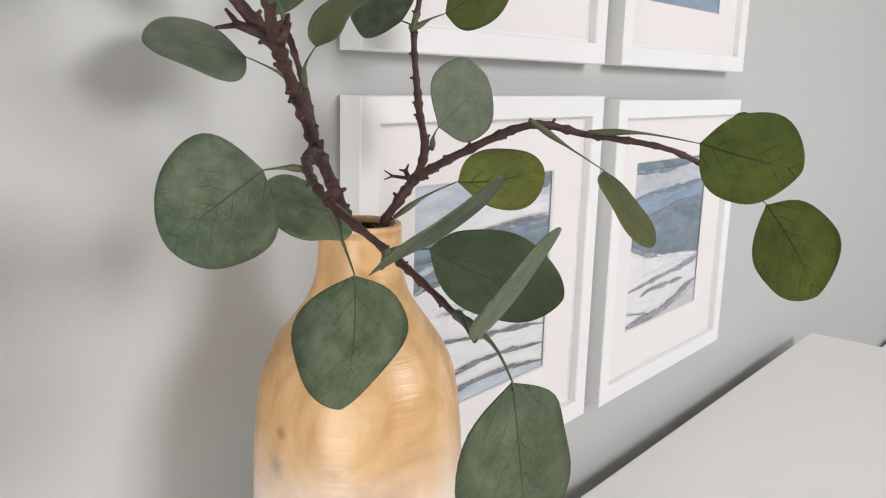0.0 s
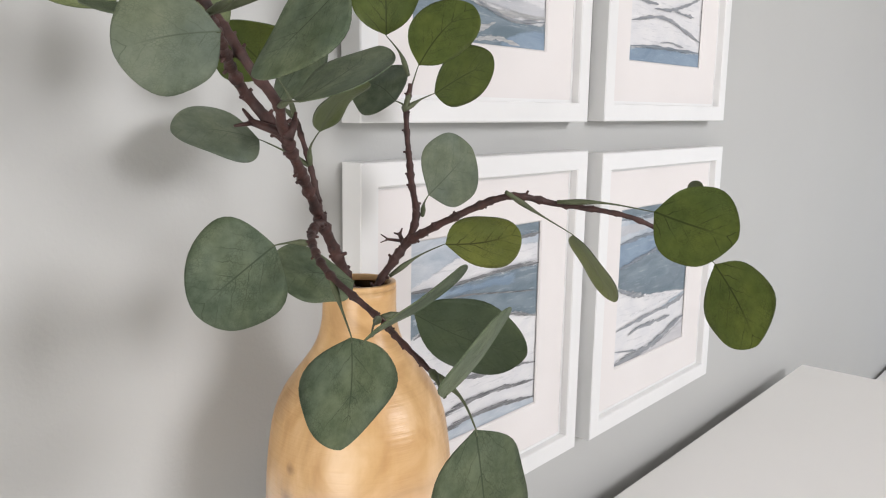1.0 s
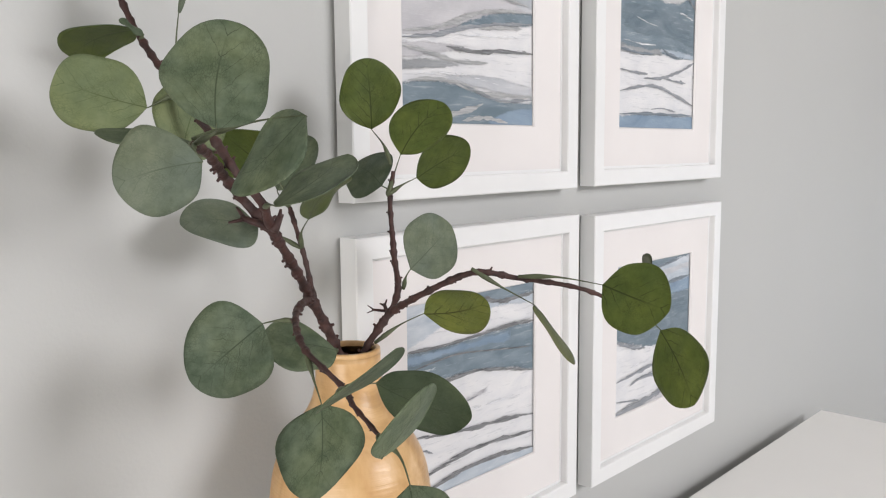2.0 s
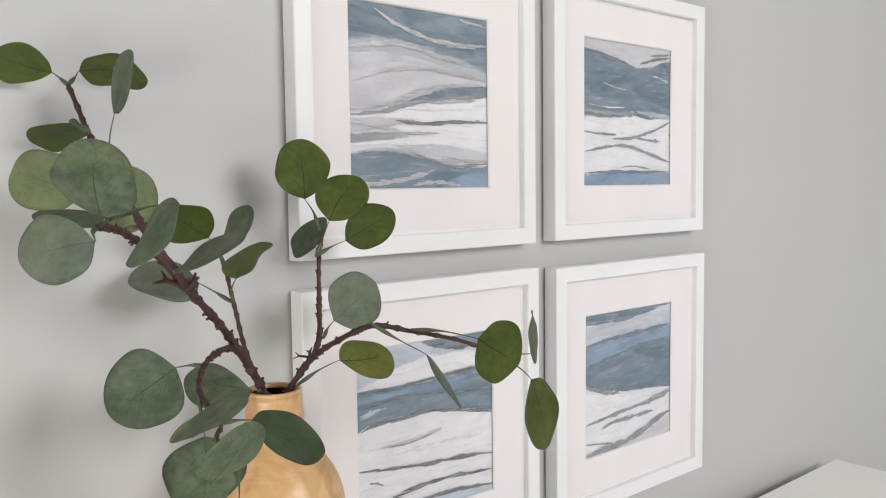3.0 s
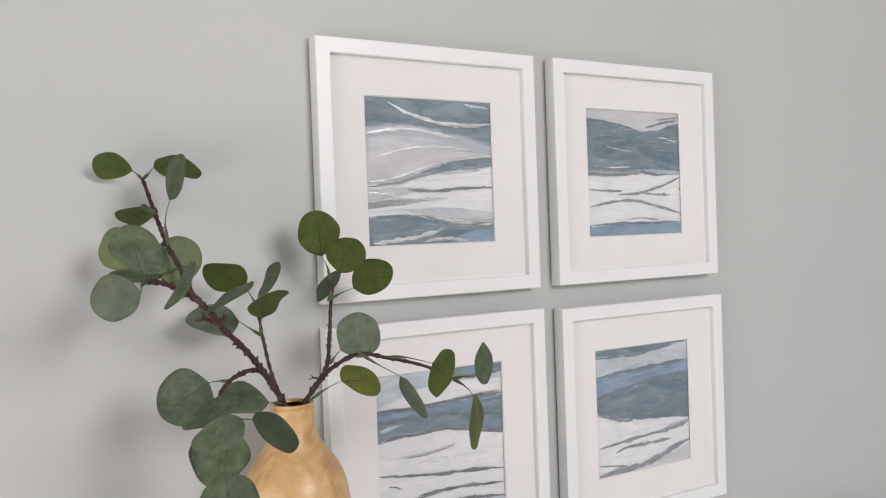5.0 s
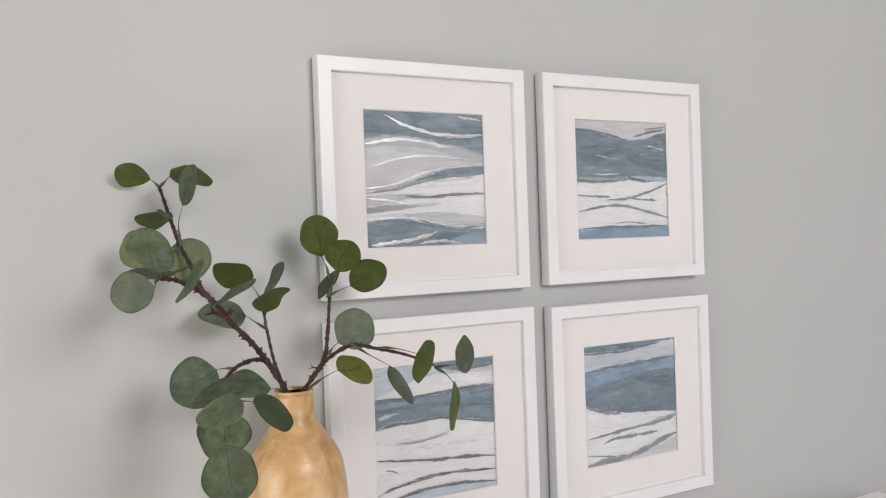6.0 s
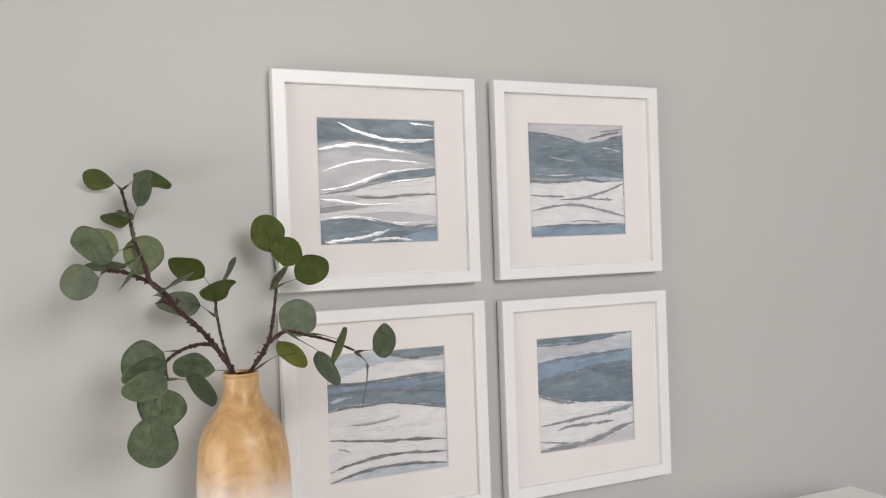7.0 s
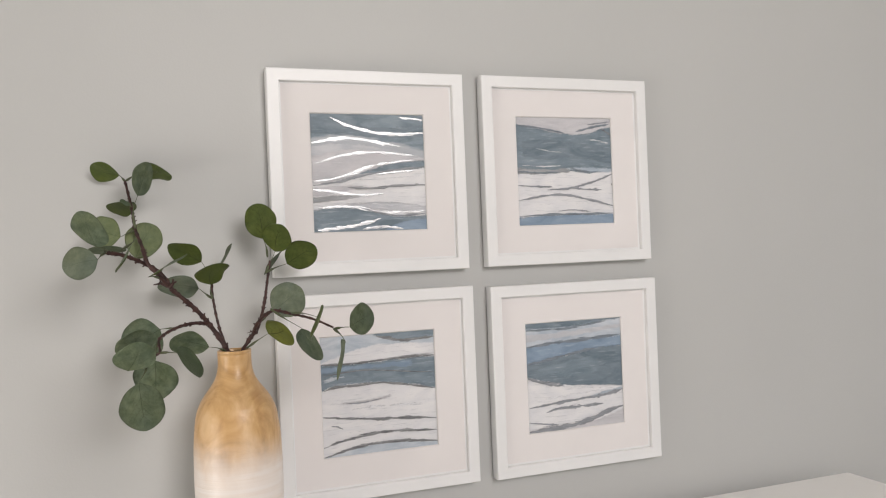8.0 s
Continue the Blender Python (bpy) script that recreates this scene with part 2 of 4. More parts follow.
def wash_paint(name, a, b, c, seed, streaks=0.3, ragged=True, thin=None):
    """A knife-spread wash: soft patches of a and b, thin drags of c, and low ridges along the drag.
    ragged: it thins out towards its edges, by the millimetres to them in the UV map."""
    n = Nodes(name, 0.5)
    shifted = n.tree.nodes.new("ShaderNodeMapping")
    shifted.inputs["Location"].default_value = (seed, 0, seed * 0.7)
    n.link(n.coord.outputs["Object"], shifted.inputs["Vector"])

    def stretch(sx, sz):
        m = n.tree.nodes.new("ShaderNodeMapping")
        m.inputs["Scale"].default_value = (sx, 1, sz)
        n.link(shifted.outputs["Vector"], m.inputs["Vector"])
        return m.outputs["Vector"]

    soft = n.noise(stretch(1.6, 4.5), 9, 5, 0.6, 0.8)
    base = n.ramp(soft, [(0.34, a), (0.64, b)])
    drag = n.noise(stretch(4, 42), 6, 6, 0.68)
    base = n.mix(n.math("MULTIPLY", n.ramp(drag, [(0.56, (0, 0, 0)), (0.66, (1, 1, 1))]), streaks), base, c)
    fleck = n.noise(stretch(22, 60), 7, 4, 0.7)
    base = n.mix(n.math("MULTIPLY", n.ramp(fleck, [(0.62, (0, 0, 0)), (0.70, (1, 1, 1))]), streaks * 0.8), base, c)
    if thin:
        _, deep, _ = n.xyz(n.mapped(out="UV"))
        pull = n.math("MULTIPLY_ADD", n.noise(stretch(3, 14), 6, 5, 0.65), -1.3, n.math("MULTIPLY", deep, 0.055))
        base = n.mix(n.ramp(pull, [(-0.0, (0.85, 0.85, 0.85)), (0.35, (0, 0, 0))]), base, thin)
    n.colour(base)
    n.bump(n.noise(stretch(26, 150), 5, 5, 0.65), 0.5, 0.0006)
    if ragged:
        inside, depth, _ = n.xyz(n.mapped(out="UV"))
        near = n.math("MINIMUM", n.math("MULTIPLY", inside, 0.07), n.math("MULTIPLY", depth, 0.20))
        torn = n.math("MULTIPLY_ADD", n.noise(stretch(6, 45), 7, 6, 0.72), 1.7, n.math("MULTIPLY_ADD", n.noise(stretch(160, 420), 9, 2, 0.5), 2.2, -1.95))
        n.link(n.ramp(n.math("ADD", near, torn), [(0.0, (0, 0, 0)), (0.2, (1, 1, 1))], "CONSTANT"), n.bsdf.inputs["Alpha"])
    return n.mat


CANVAS = wash_paint("white_ground", (0.66, 0.665, 0.69), (0.76, 0.755, 0.76), (0.46, 0.475, 0.50), 1.3, 0.6, False)
SLATE = wash_paint("slate_wash", (0.125, 0.174, 0.210), (0.215, 0.270, 0.315), (0.44, 0.48, 0.52), 4.1, 0.55)
DEEP = wash_paint("deep_wash", (0.110, 0.155, 0.190), (0.188, 0.236, 0.276), (0.34, 0.38, 0.41), 5.6, 0.55)
PALE = wash_paint("pale_wash", (0.36, 0.425, 0.495), (0.56, 0.60, 0.645), (0.74, 0.735, 0.745), 7.7, 0.40)
LILAC = wash_paint("lilac_wash", (0.47, 0.465, 0.49), (0.58, 0.57, 0.59), (0.72, 0.715, 0.725), 9.2, 0.35)
SEA = wash_paint("sea_wash", (0.165, 0.238, 0.325), (0.25, 0.33, 0.425), (0.50, 0.55, 0.60), 3.4, 0.35)
STONE = wash_paint("stone_wash", (0.25, 0.262, 0.275), (0.39, 0.40, 0.415), (0.62, 0.62, 0.63), 6.3, 0.40)

FOG = wash_paint("fog_wash", (0.43, 0.45, 0.485), (0.56, 0.565, 0.59), (0.70, 0.70, 0.71), 8.4, 0.35)
MIST = wash_paint("misty_slate_wash", (0.130, 0.180, 0.215), (0.225, 0.282, 0.325), (0.42, 0.46, 0.50), 4.1, 0.35, True, (0.46, 0.48, 0.51))


# ---- building ----
def part(name, bm, material, parent=None, label="", smooth=False):
    """Links a bmesh as one mesh object, under a thing or a part."""
    me = bpy.data.meshes.new(name)
    bm.normal_update()
    bm.to_mesh(me)
    bm.free()
    for m in material if isinstance(material, (list, tuple)) else (material,):
        me.materials.append(m)
    if smooth:
        for p in me.polygons:
            p.use_smooth = True
    ob = new(name, me)
    ob.parent = parent
    if label:
        ob["label"] = label
    return ob


def thing(name, at, label, category, group=""):
    ob = tagged(new(name), label, category, group)
    ob.empty_display_size = 0.05
    ob.location = at
    return ob


def box(bm, lo, hi, bevel=0.0):
    lo, hi = Vector(lo), Vector(hi)
    made = bmesh.ops.create_cube(bm, size=1.0, matrix=Matrix.Translation((lo + hi) / 2) @ Matrix.Diagonal((*(hi - lo), 1)))
    if bevel:
        edges = list({e for v in made["verts"] for e in v.link_edges})
        bmesh.ops.bevel(bm, geom=edges, offset=bevel, segments=2, profile=0.7, affect="EDGES")
    return bm


def block(name, lo, hi, material, parent=None, label="", bevel=0.0):
    return part(name, box(bmesh.new(), lo, hi, bevel), material, parent, label)


def wall_with_opening(name, lo, hi, hole, axis, material):
    """A wall along x (axis 0) or y (axis 1) with a rectangular hole right through it: from, to, foot, head."""
    bm = bmesh.new()
    a0, a1, z0, z1 = hole
    spans = [((lo[axis], a0), (lo[2], hi[2])), ((a1, hi[axis]), (lo[2], hi[2])), ((a0, a1), (lo[2], z0)), ((a0, a1), (z1, hi[2]))]
    for (s0, s1), (b0, b1) in spans:
        p, q = list(lo), list(hi)
        p[axis], q[axis], p[2], q[2] = s0, s1, b0, b1
        box(bm, p, q)
    return tagged(part(name, bm, material), kind="structure")


def resampled(points, step):
    """A smooth curve through the points, in steps of about that length."""
    pts = [Vector(p) for p in points]
    pts = [2 * pts[0] - pts[1]] + pts + [2 * pts[-1] - pts[-2]]
    out = []
    for i in range(1, len(pts) - 2):
        p0, p1, p2, p3 = pts[i - 1 : i + 3]
        count = max(2, int((p2 - p1).length / step))
        for k in range(count):
            t = k / count
            out.append(0.5 * (2 * p1 + (p2 - p0) * t + (2 * p0 - 5 * p1 + 4 * p2 - p3) * t * t + (3 * p1 - p0 - 3 * p2 + p3) * t ** 3))
    return out + [pts[-2]]


def tube(bm, path, radius, sides=10):
    """A closed tube along the path; radius(k, u) gives its radius at step k, u from 0 to 1."""
    rings, across = [], None
    for k, p in enumerate(path):
        along = (path[min(k + 1, len(path) - 1)] - path[max(k - 1, 0)]).normalized()
        across = along.orthogonal() if across is None else across - along * across.dot(along)
        across.normalize()
        other = along.cross(across)
        r = radius(k, k / (len(path) - 1))
        rings.append([bm.verts.new(p + r * (math.cos(a) * across + math.sin(a) * other)) for a in (2 * math.pi * j / sides for j in range(sides))])
    for a, b in zip(rings, rings[1:]):
        for j in range(sides):
            bm.faces.new((a[j], a[(j + 1) % sides], b[(j + 1) % sides], b[j]))
    bm.faces.new(rings[0][::-1])
    bm.faces.new(rings[-1])
    return bm


# ---- room ----
W = 0.12
tagged(block("floor", (LEFT - W, BACK - W, -0.1), (RIGHT + W, W, 0.0), BOUNCE_FLOOR), kind="structure")
tagged(block("ceiling", (LEFT - W, BACK - W, TOP), (RIGHT + W, W, TOP + 0.1), CEILING), kind="structure")
tagged(block("wall_north", (LEFT - W, 0, 0), (RIGHT, W, TOP), WALL), kind="structure")
wall_with_opening("wall_east", (RIGHT, BACK - W, 0), (RIGHT + W, W, TOP), FILL_RIGHT, 1, WALL)
wall_with_opening("wall_south", (LEFT - W, BACK - W, 0), (RIGHT, BACK, TOP), WIN, 0, WALL)
wall_with_opening("wall_west", (LEFT - W, BACK, 0), (LEFT, 0, TOP), FILL_LEFT, 1, WALL)


# ---- dresser ----
dresser = thing("dresser", (-0.07, -0.255, 0), "low white painted dresser standing close to the wall", "dresser")
DX0, DX1, DY0, DY1, DZ = -0.96, 0.838, -0.475, -0.034, 0.852
at = Vector((-0.07, -0.255, 0))


def dresser_part(name, lo, hi, bevel, label=""):
    return block(name, Vector(lo) - at, Vector(hi) - at, DRESSER_PAINT, dresser, label, bevel)


dresser_part("top", (DX0, DY0, DZ - 0.028), (DX1, DY1, DZ), 0.0025, "smooth white dresser top")
dresser_part("side_panel", (DX0 + 0.012, DY0 + 0.018, 0.0), (DX0 + 0.034, DY1 - 0.006, DZ - 0.028), 0.0015)
dresser_part("side_panel", (DX1 - 0.088, DY0 + 0.018, 0.0), (DX1 - 0.066, DY1 - 0.006, DZ - 0.028), 0.0015)
dresser_part("back_panel", (DX0 + 0.034, DY1 - 0.014, 0.06), (DX1 - 0.088, DY1 - 0.008, DZ - 0.028), 0.0)
dresser_part("plinth", (DX0 + 0.034, DY0 + 0.04, 0.0), (DX1 - 0.088, DY0 + 0.058, 0.07), 0.001)
for row in range(3):
    for col in range(2):
        w = (DX1 - DX0 - 0.122) / 2
        x0 = DX0 + 0.034 + col * w
        dresser_part("drawer_front", (x0 + 0.002, DY0 + 0.018, 0.074 + row * 0.25), (x0 + w - 0.002, DY0 + 0.038, 0.32 + row * 0.25), 0.0015)


# ---- low cabinet ----
low_cabinet = thing("low_cabinet", (1.76, -0.21, 0), "low white painted cabinet against the wall beyond the dresser", "cabinet")
CAB = Vector((1.76, -0.21, 0))


def cabinet_part(name, lo, hi, bevel):
    return block(name, Vector(lo) - CAB, Vector(hi) - CAB, LACQUER, low_cabinet, "", bevel)


cabinet_part("top", (1.45, -0.41, 0.60), (2.07, -0.012, 0.622), 0.002)
cabinet_part("side_panel", (1.46, -0.395, 0.0), (1.48, -0.016, 0.60), 0.001)
cabinet_part("side_panel", (2.04, -0.395, 0.0), (2.06, -0.016, 0.60), 0.001)
cabinet_part("back_panel", (1.48, -0.024, 0.04), (2.04, -0.018, 0.60), 0.0)
for x0 in (1.481, 1.761):
    cabinet_part("door", (x0, -0.404, 0.03), (x0 + 0.277, -0.384, 0.597), 0.0015)

# ---- pictures ----
SIDE_LEN, BORDER, DEPTH, OPEN = 0.350, 0.0208, 0.022, 0.2032


def rail_mesh():
    """The head rail of a square frame with mitred ends, centred on the frame; its back lies at y = 0."""
    h, b = SIDE_LEN / 2, BORDER
    e = 0.0012
    profile = [(h, 0.0), (h, -DEPTH + e), (h - e, -DEPTH), (h - b + e, -DEPTH), (h - b, -DEPTH + e), (h - b, -0.0127), (h - b - 0.003, -0.0127), (h - b - 0.003, 0.0)]
    bm = bmesh.new()
    ends = [[bm.verts.new((s * z, y, z)) for z, y in profile] for s in (-1, 1)]
    for k in range(len(profile)):
        j = (k + 1) % len(profile)
        bm.faces.new((ends[0][k], ends[0][j], ends[1][j], ends[1][k]))
    bm.faces.new(ends[0][::-1])
    bm.faces.new(ends[1])
    bmesh.ops.recalc_face_normals(bm, faces=bm.faces)
    return bm


def mat_mesh():
    """A square board with a bevelled square window."""
    bm = bmesh.new()
    o, i = SIDE_LEN / 2 - BORDER + 0.001, OPEN / 2
    loops = [[bm.verts.new((sx * r, y, sz * r)) for sx, sz in ((-1, -1), (1, -1), (1, 1), (-1, 1))] for r, y in ((o, -0.0125), (i + 0.0016, -0.0125), (i, -0.0107))]
    for a, b in zip(loops, loops[1:]):
        for k in range(4):
            bm.faces.new((a[k], a[(k + 1) % 4], b[(k + 1) % 4], b[k]))
    return bm


def ribbon(points, width, seed, lift):
    """A brush or knife stroke: a thin raised strip through (u, v) points of the sheet, u to the right and v down, with ragged edges."""
    to = lambda u, v: Vector(((u - 0.5) * OPEN, 0, (0.5 - v) * OPEN))
    path = resampled([to(u, v) for u, v in points], 0.0016)
    bm, rng, rows, uvs = bmesh.new(), random.Random(seed), [], {}
    layer = bm.loops.layers.uv.new("UVMap")
    half = OPEN / 2 - 0.0004
    for k, p in enumerate(path):
        u = k / (len(path) - 1)
        along = (path[min(k + 1, len(path) - 1)] - path[max(k - 1, 0)]).normalized()
        up = Vector((-along.z, 0, along.x))
        swell = 0.55 + 0.9 * abs(noise.noise(Vector((seed * 3.1, u * 4.5, 0)))) + 0.2 * noise.noise(Vector((seed, u * 14, 5)))
        taper = min(1.0, 6 * u + 0.25, 6 * (1 - u) + 0.2)
        w = 1.25 * width * swell * taper
        row = []
        for side, y in ((1, -lift * 0.2), (0.35, -lift), (-0.35, -lift), (-1, -lift * 0.2)):
            q = p + up * (side * w * (1 + (0.45 * noise.noise(Vector((seed + side * 9, u * 16, 2))) + 0.2 * noise.noise(Vector((seed + side * 5, u * 48, 2))) + 0.05 * rng.uniform(-1, 1)) * (abs(side) == 1)))
            row.append(bm.verts.new((max(-half, min(half, q.x)), y * (0.8 + 0.4 * rng.random()), max(-half, min(half, q.z)))))
            uvs[row[-1]] = (u, side)
        rows.append(row)
    for a, b in zip(rows, rows[1:]):
        for k in range(3):
            for loop in bm.faces.new((a[k], b[k], b[k + 1], a[k + 1])).loops:
                loop[layer].uv = uvs[loop.vert]
    bmesh.ops.recalc_face_normals(bm, faces=bm.faces)
    return bm


def wash(upper, lower, seed):
    """The painted area between two curves across the sheet, each through (u, v) points, with uneven edges."""
    first, last = max(upper[0][0], lower[0][0]), min(upper[-1][0], lower[-1][0])
    columns, rows = 90, 8
    half = OPEN / 2 - 0.0003

    def curve(points):
        way = resampled([Vector((u, v, 0)) for u, v in points], 0.02)
        us, vs = [p.x for p in way], [p.y for p in way]
        return lambda u: float(np.interp(u, us, vs))

    head, foot, bm, grid, uvs = curve(upper), curve(lower), bmesh.new(), [], {}
    layer = bm.loops.layers.uv.new("UVMap")
    for i in range(columns + 1):
        u = first + (last - first) * i / columns
        rag = [0.010 * noise.noise(Vector((u * 9, seed, k))) + 0.006 * noise.noise(Vector((u * 40, seed, k + 3))) for k in (0, 7)]
        v0, v1 = head(u) + rag[0] * (head(u) > 0.005), foot(u) + rag[1] * (foot(u) < 0.995)
        grid.append([bm.verts.new((max(-half, min(half, (u - 0.5) * OPEN)), 0, max(-half, min(half, (0.5 - v0 - (v1 - v0) * k / rows) * OPEN)))) for k in range(rows + 1)])
        ends = min(99 if first < 0.01 else (u - first) * OPEN, 99 if last > 0.99 else (last - u) * OPEN)
        for k, vert in enumerate(grid[-1]):
            to_head = 99 if v0 < 0.006 else (v1 - v0) * k / rows * OPEN
            to_foot = 99 if v1 > 0.994 else (v1 - v0) * (1 - k / rows) * OPEN
            uvs[vert] = (1000 * min(ends, 0.09), 1000 * min(to_head, to_foot, 0.09))
    for a, c in zip(grid, grid[1:]):
        for k in range(rows):
            for loop in bm.faces.new((a[k], a[k + 1], c[k + 1], c[k])).loops:
                loop[layer].uv = uvs[loop.vert]
    bmesh.ops.recalc_face_normals(bm, faces=bm.faces)
    return bm


def picture(cx, cz, label, washes, strokes, size=1.0):
    pic = thing("picture_frame", (cx, 0, cz), label, "picture frame", "pictures on the wall")
    pic.scale = (size, 1, size)
    for turn in (0, 90, 180, 270):
        new_rail = new("rail", RAIL_ME)
        new_rail.parent = pic
        new_rail.matrix_local = pose(0, -0.0026, 0, 0, turn, 0)
    board = new("mat_board", MAT_MESH)
    board.parent = pic
    inner = Vector((-0.0018 if cx > 0 else -0.0010, -0.0022, 0))      # mat, sheet and backing sit shallow in the rails
    board.location = inner
    board["label"] = "off-white mat with a bevelled square window"
    block("backing", (-0.157, -0.0075, -0.157), (0.157, -0.004, 0.157), BACKING, pic).location = inner
    art = block("painting", (-OPEN / 2 - 0.003, -0.0092, -OPEN / 2 - 0.003), (OPEN / 2 + 0.003, -0.0078, OPEN / 2 + 0.003), CANVAS, pic, "abstract painting in washes of slate blue and white")
    art.location = inner
    for n, (material, upper, lower) in enumerate(washes):
        s = part("colour_wash", wash(upper, lower, n + 3 * cx + 5 * cz), material, art)
        s.location.y = -0.0094 - 0.00011 * n
    for n, (material, width, points) in enumerate(strokes):
        s = part("brush_stroke", ribbon(points, width / 1000, n + 10 * cx + 7 * cz, (0.0003 + 0.00006 * (n % 5)) * (0.35 if material == FOIL else 1.0)), material, art, smooth=True)
        s.location.y = -0.0105
    return pic


RAIL = rail_mesh()
RAIL_ME = bpy.data.meshes.new("rail")
RAIL.to_mesh(RAIL_ME)
RAIL.free()
RAIL_ME.materials.append(FRAME_PAINT)
MAT_BM = mat_mesh()
MAT_MESH = bpy.data.meshes.new("mat_board")
MAT_BM.to_mesh(MAT_MESH)
MAT_BM.free()
MAT_MESH.materials.append(MAT_BOARD)
F, G, D, P, B = FOIL, GREY_STROKE, DARK_STROKE, WHITE_STROKE, BLUE_STROKE
EDGE_TOP, EDGE_FOOT = [(0, 0), (0.5, 0), (1, 0)], [(0, 1), (0.5, 1), (1, 1)]
picture(-0.1945, 1.5077, "square white frame with a blue, silver-streaked abstract painting", [
    (LILAC, [(0, 0.15), (0.5, 0.15), (1, 0.2)], [(0, 0.60), (0.3, 0.55), (0.6, 0.47), (1, 0.42)]),
    (FOG, [(0, 0.2), (0.45, 0.16), (1, 0.25)], [(0, 0.36), (0.3, 0.31), (0.6, 0.32), (1, 0.40)]),
    (MIST, EDGE_TOP, [(0, 0.28), (0.2, 0.26), (0.45, 0.27), (0.7, 0.31), (1, 0.38)]),
    (DEEP, [(0, 0.02), (0.3, 0.08), (0.6, 0.11), (1, 0.08)], [(0, 0.17), (0.3, 0.18), (0.6, 0.20), (1, 0.20)]),
    (SLATE, [(0.38, 0.51), (0.7, 0.42), (1, 0.395)], [(0.38, 0.54), (0.7, 0.49), (1, 0.465)]),
    (LILAC, [(0, 0.62), (0.2, 0.61), (0.48, 0.605)], [(0, 0.70), (0.2, 0.68), (0.48, 0.61)]),
    (STONE, [(0, 0.70), (0.2, 0.69), (0.40, 0.70)], [(0, 0.755), (0.2, 0.74), (0.40, 0.715)]),
    (FOG, [(0.3, 0.76), (0.65, 0.75), (1, 0.79)], [(0.3, 0.79), (0.65, 0.83), (1, 0.86)]),
    (SLATE, [(0, 0.81), (0.25, 0.79), (0.5, 0.83), (0.75, 0.88), (1, 0.87)], EDGE_FOOT),
    (SEA, [(0.62, 0.98), (0.8, 0.92), (1, 0.90)], [(0.62, 1), (0.8, 1), (1, 1)]),
], [
    (G, 3.1, [(0.0, 0.605), (0.2, 0.58), (0.4, 0.53), (0.7, 0.48), (1.0, 0.45)]),
    (D, 3.6, [(0.30, 0.625), (0.5, 0.635), (0.7, 0.62), (1.0, 0.61)]),
    (D, 1.0, [(0.84, 0.615), (0.9, 0.61), (1.0, 0.615)]),
    (G, 1.9, [(0.4, 0.80), (0.7, 0.87), (1.0, 0.86)]),
    (F, 4.2, [(0.17, 0.03), (0.33, 0.10), (0.55, 0.155), (0.8, 0.17), (1.0, 0.155)]),
    (F, 3.2, [(0.0, 0.25), (0.2, 0.215), (0.42, 0.215), (0.8, 0.28)]),
    (F, 2.6, [(0.04, 0.42), (0.25, 0.355), (0.55, 0.325), (0.96, 0.36)]),
    (F, 3.0, [(0.0, 0.575), (0.25, 0.535), (0.5, 0.45), (0.72, 0.41), (0.92, 0.395)]),
    (F, 2.4, [(0.55, 0.515), (0.75, 0.495), (0.9, 0.485)]),
    (F, 2.8, [(0.0, 0.64), (0.2, 0.665), (0.38, 0.69), (0.62, 0.685)]),
    (F, 3.4, [(0.04, 0.80), (0.25, 0.785), (0.45, 0.81), (0.62, 0.845), (1.0, 0.84)]),
    (F, 3.8, [(0.03, 0.985), (0.25, 0.965), (0.45, 0.935), (0.58, 0.895)]),
    (F, 2.6, [(0.42, 0.985), (0.6, 0.965), (0.78, 0.99)]),
    (F, 3.0, [(0.78, 0.02), (0.9, 0.03), (1.0, 0.045)]),
    (P, 2.2, [(0.35, 0.56), (0.6, 0.55), (0.95, 0.53)]),
    (P, 2.5, [(0.1, 0.765), (0.4, 0.755), (0.7, 0.79)]),
])
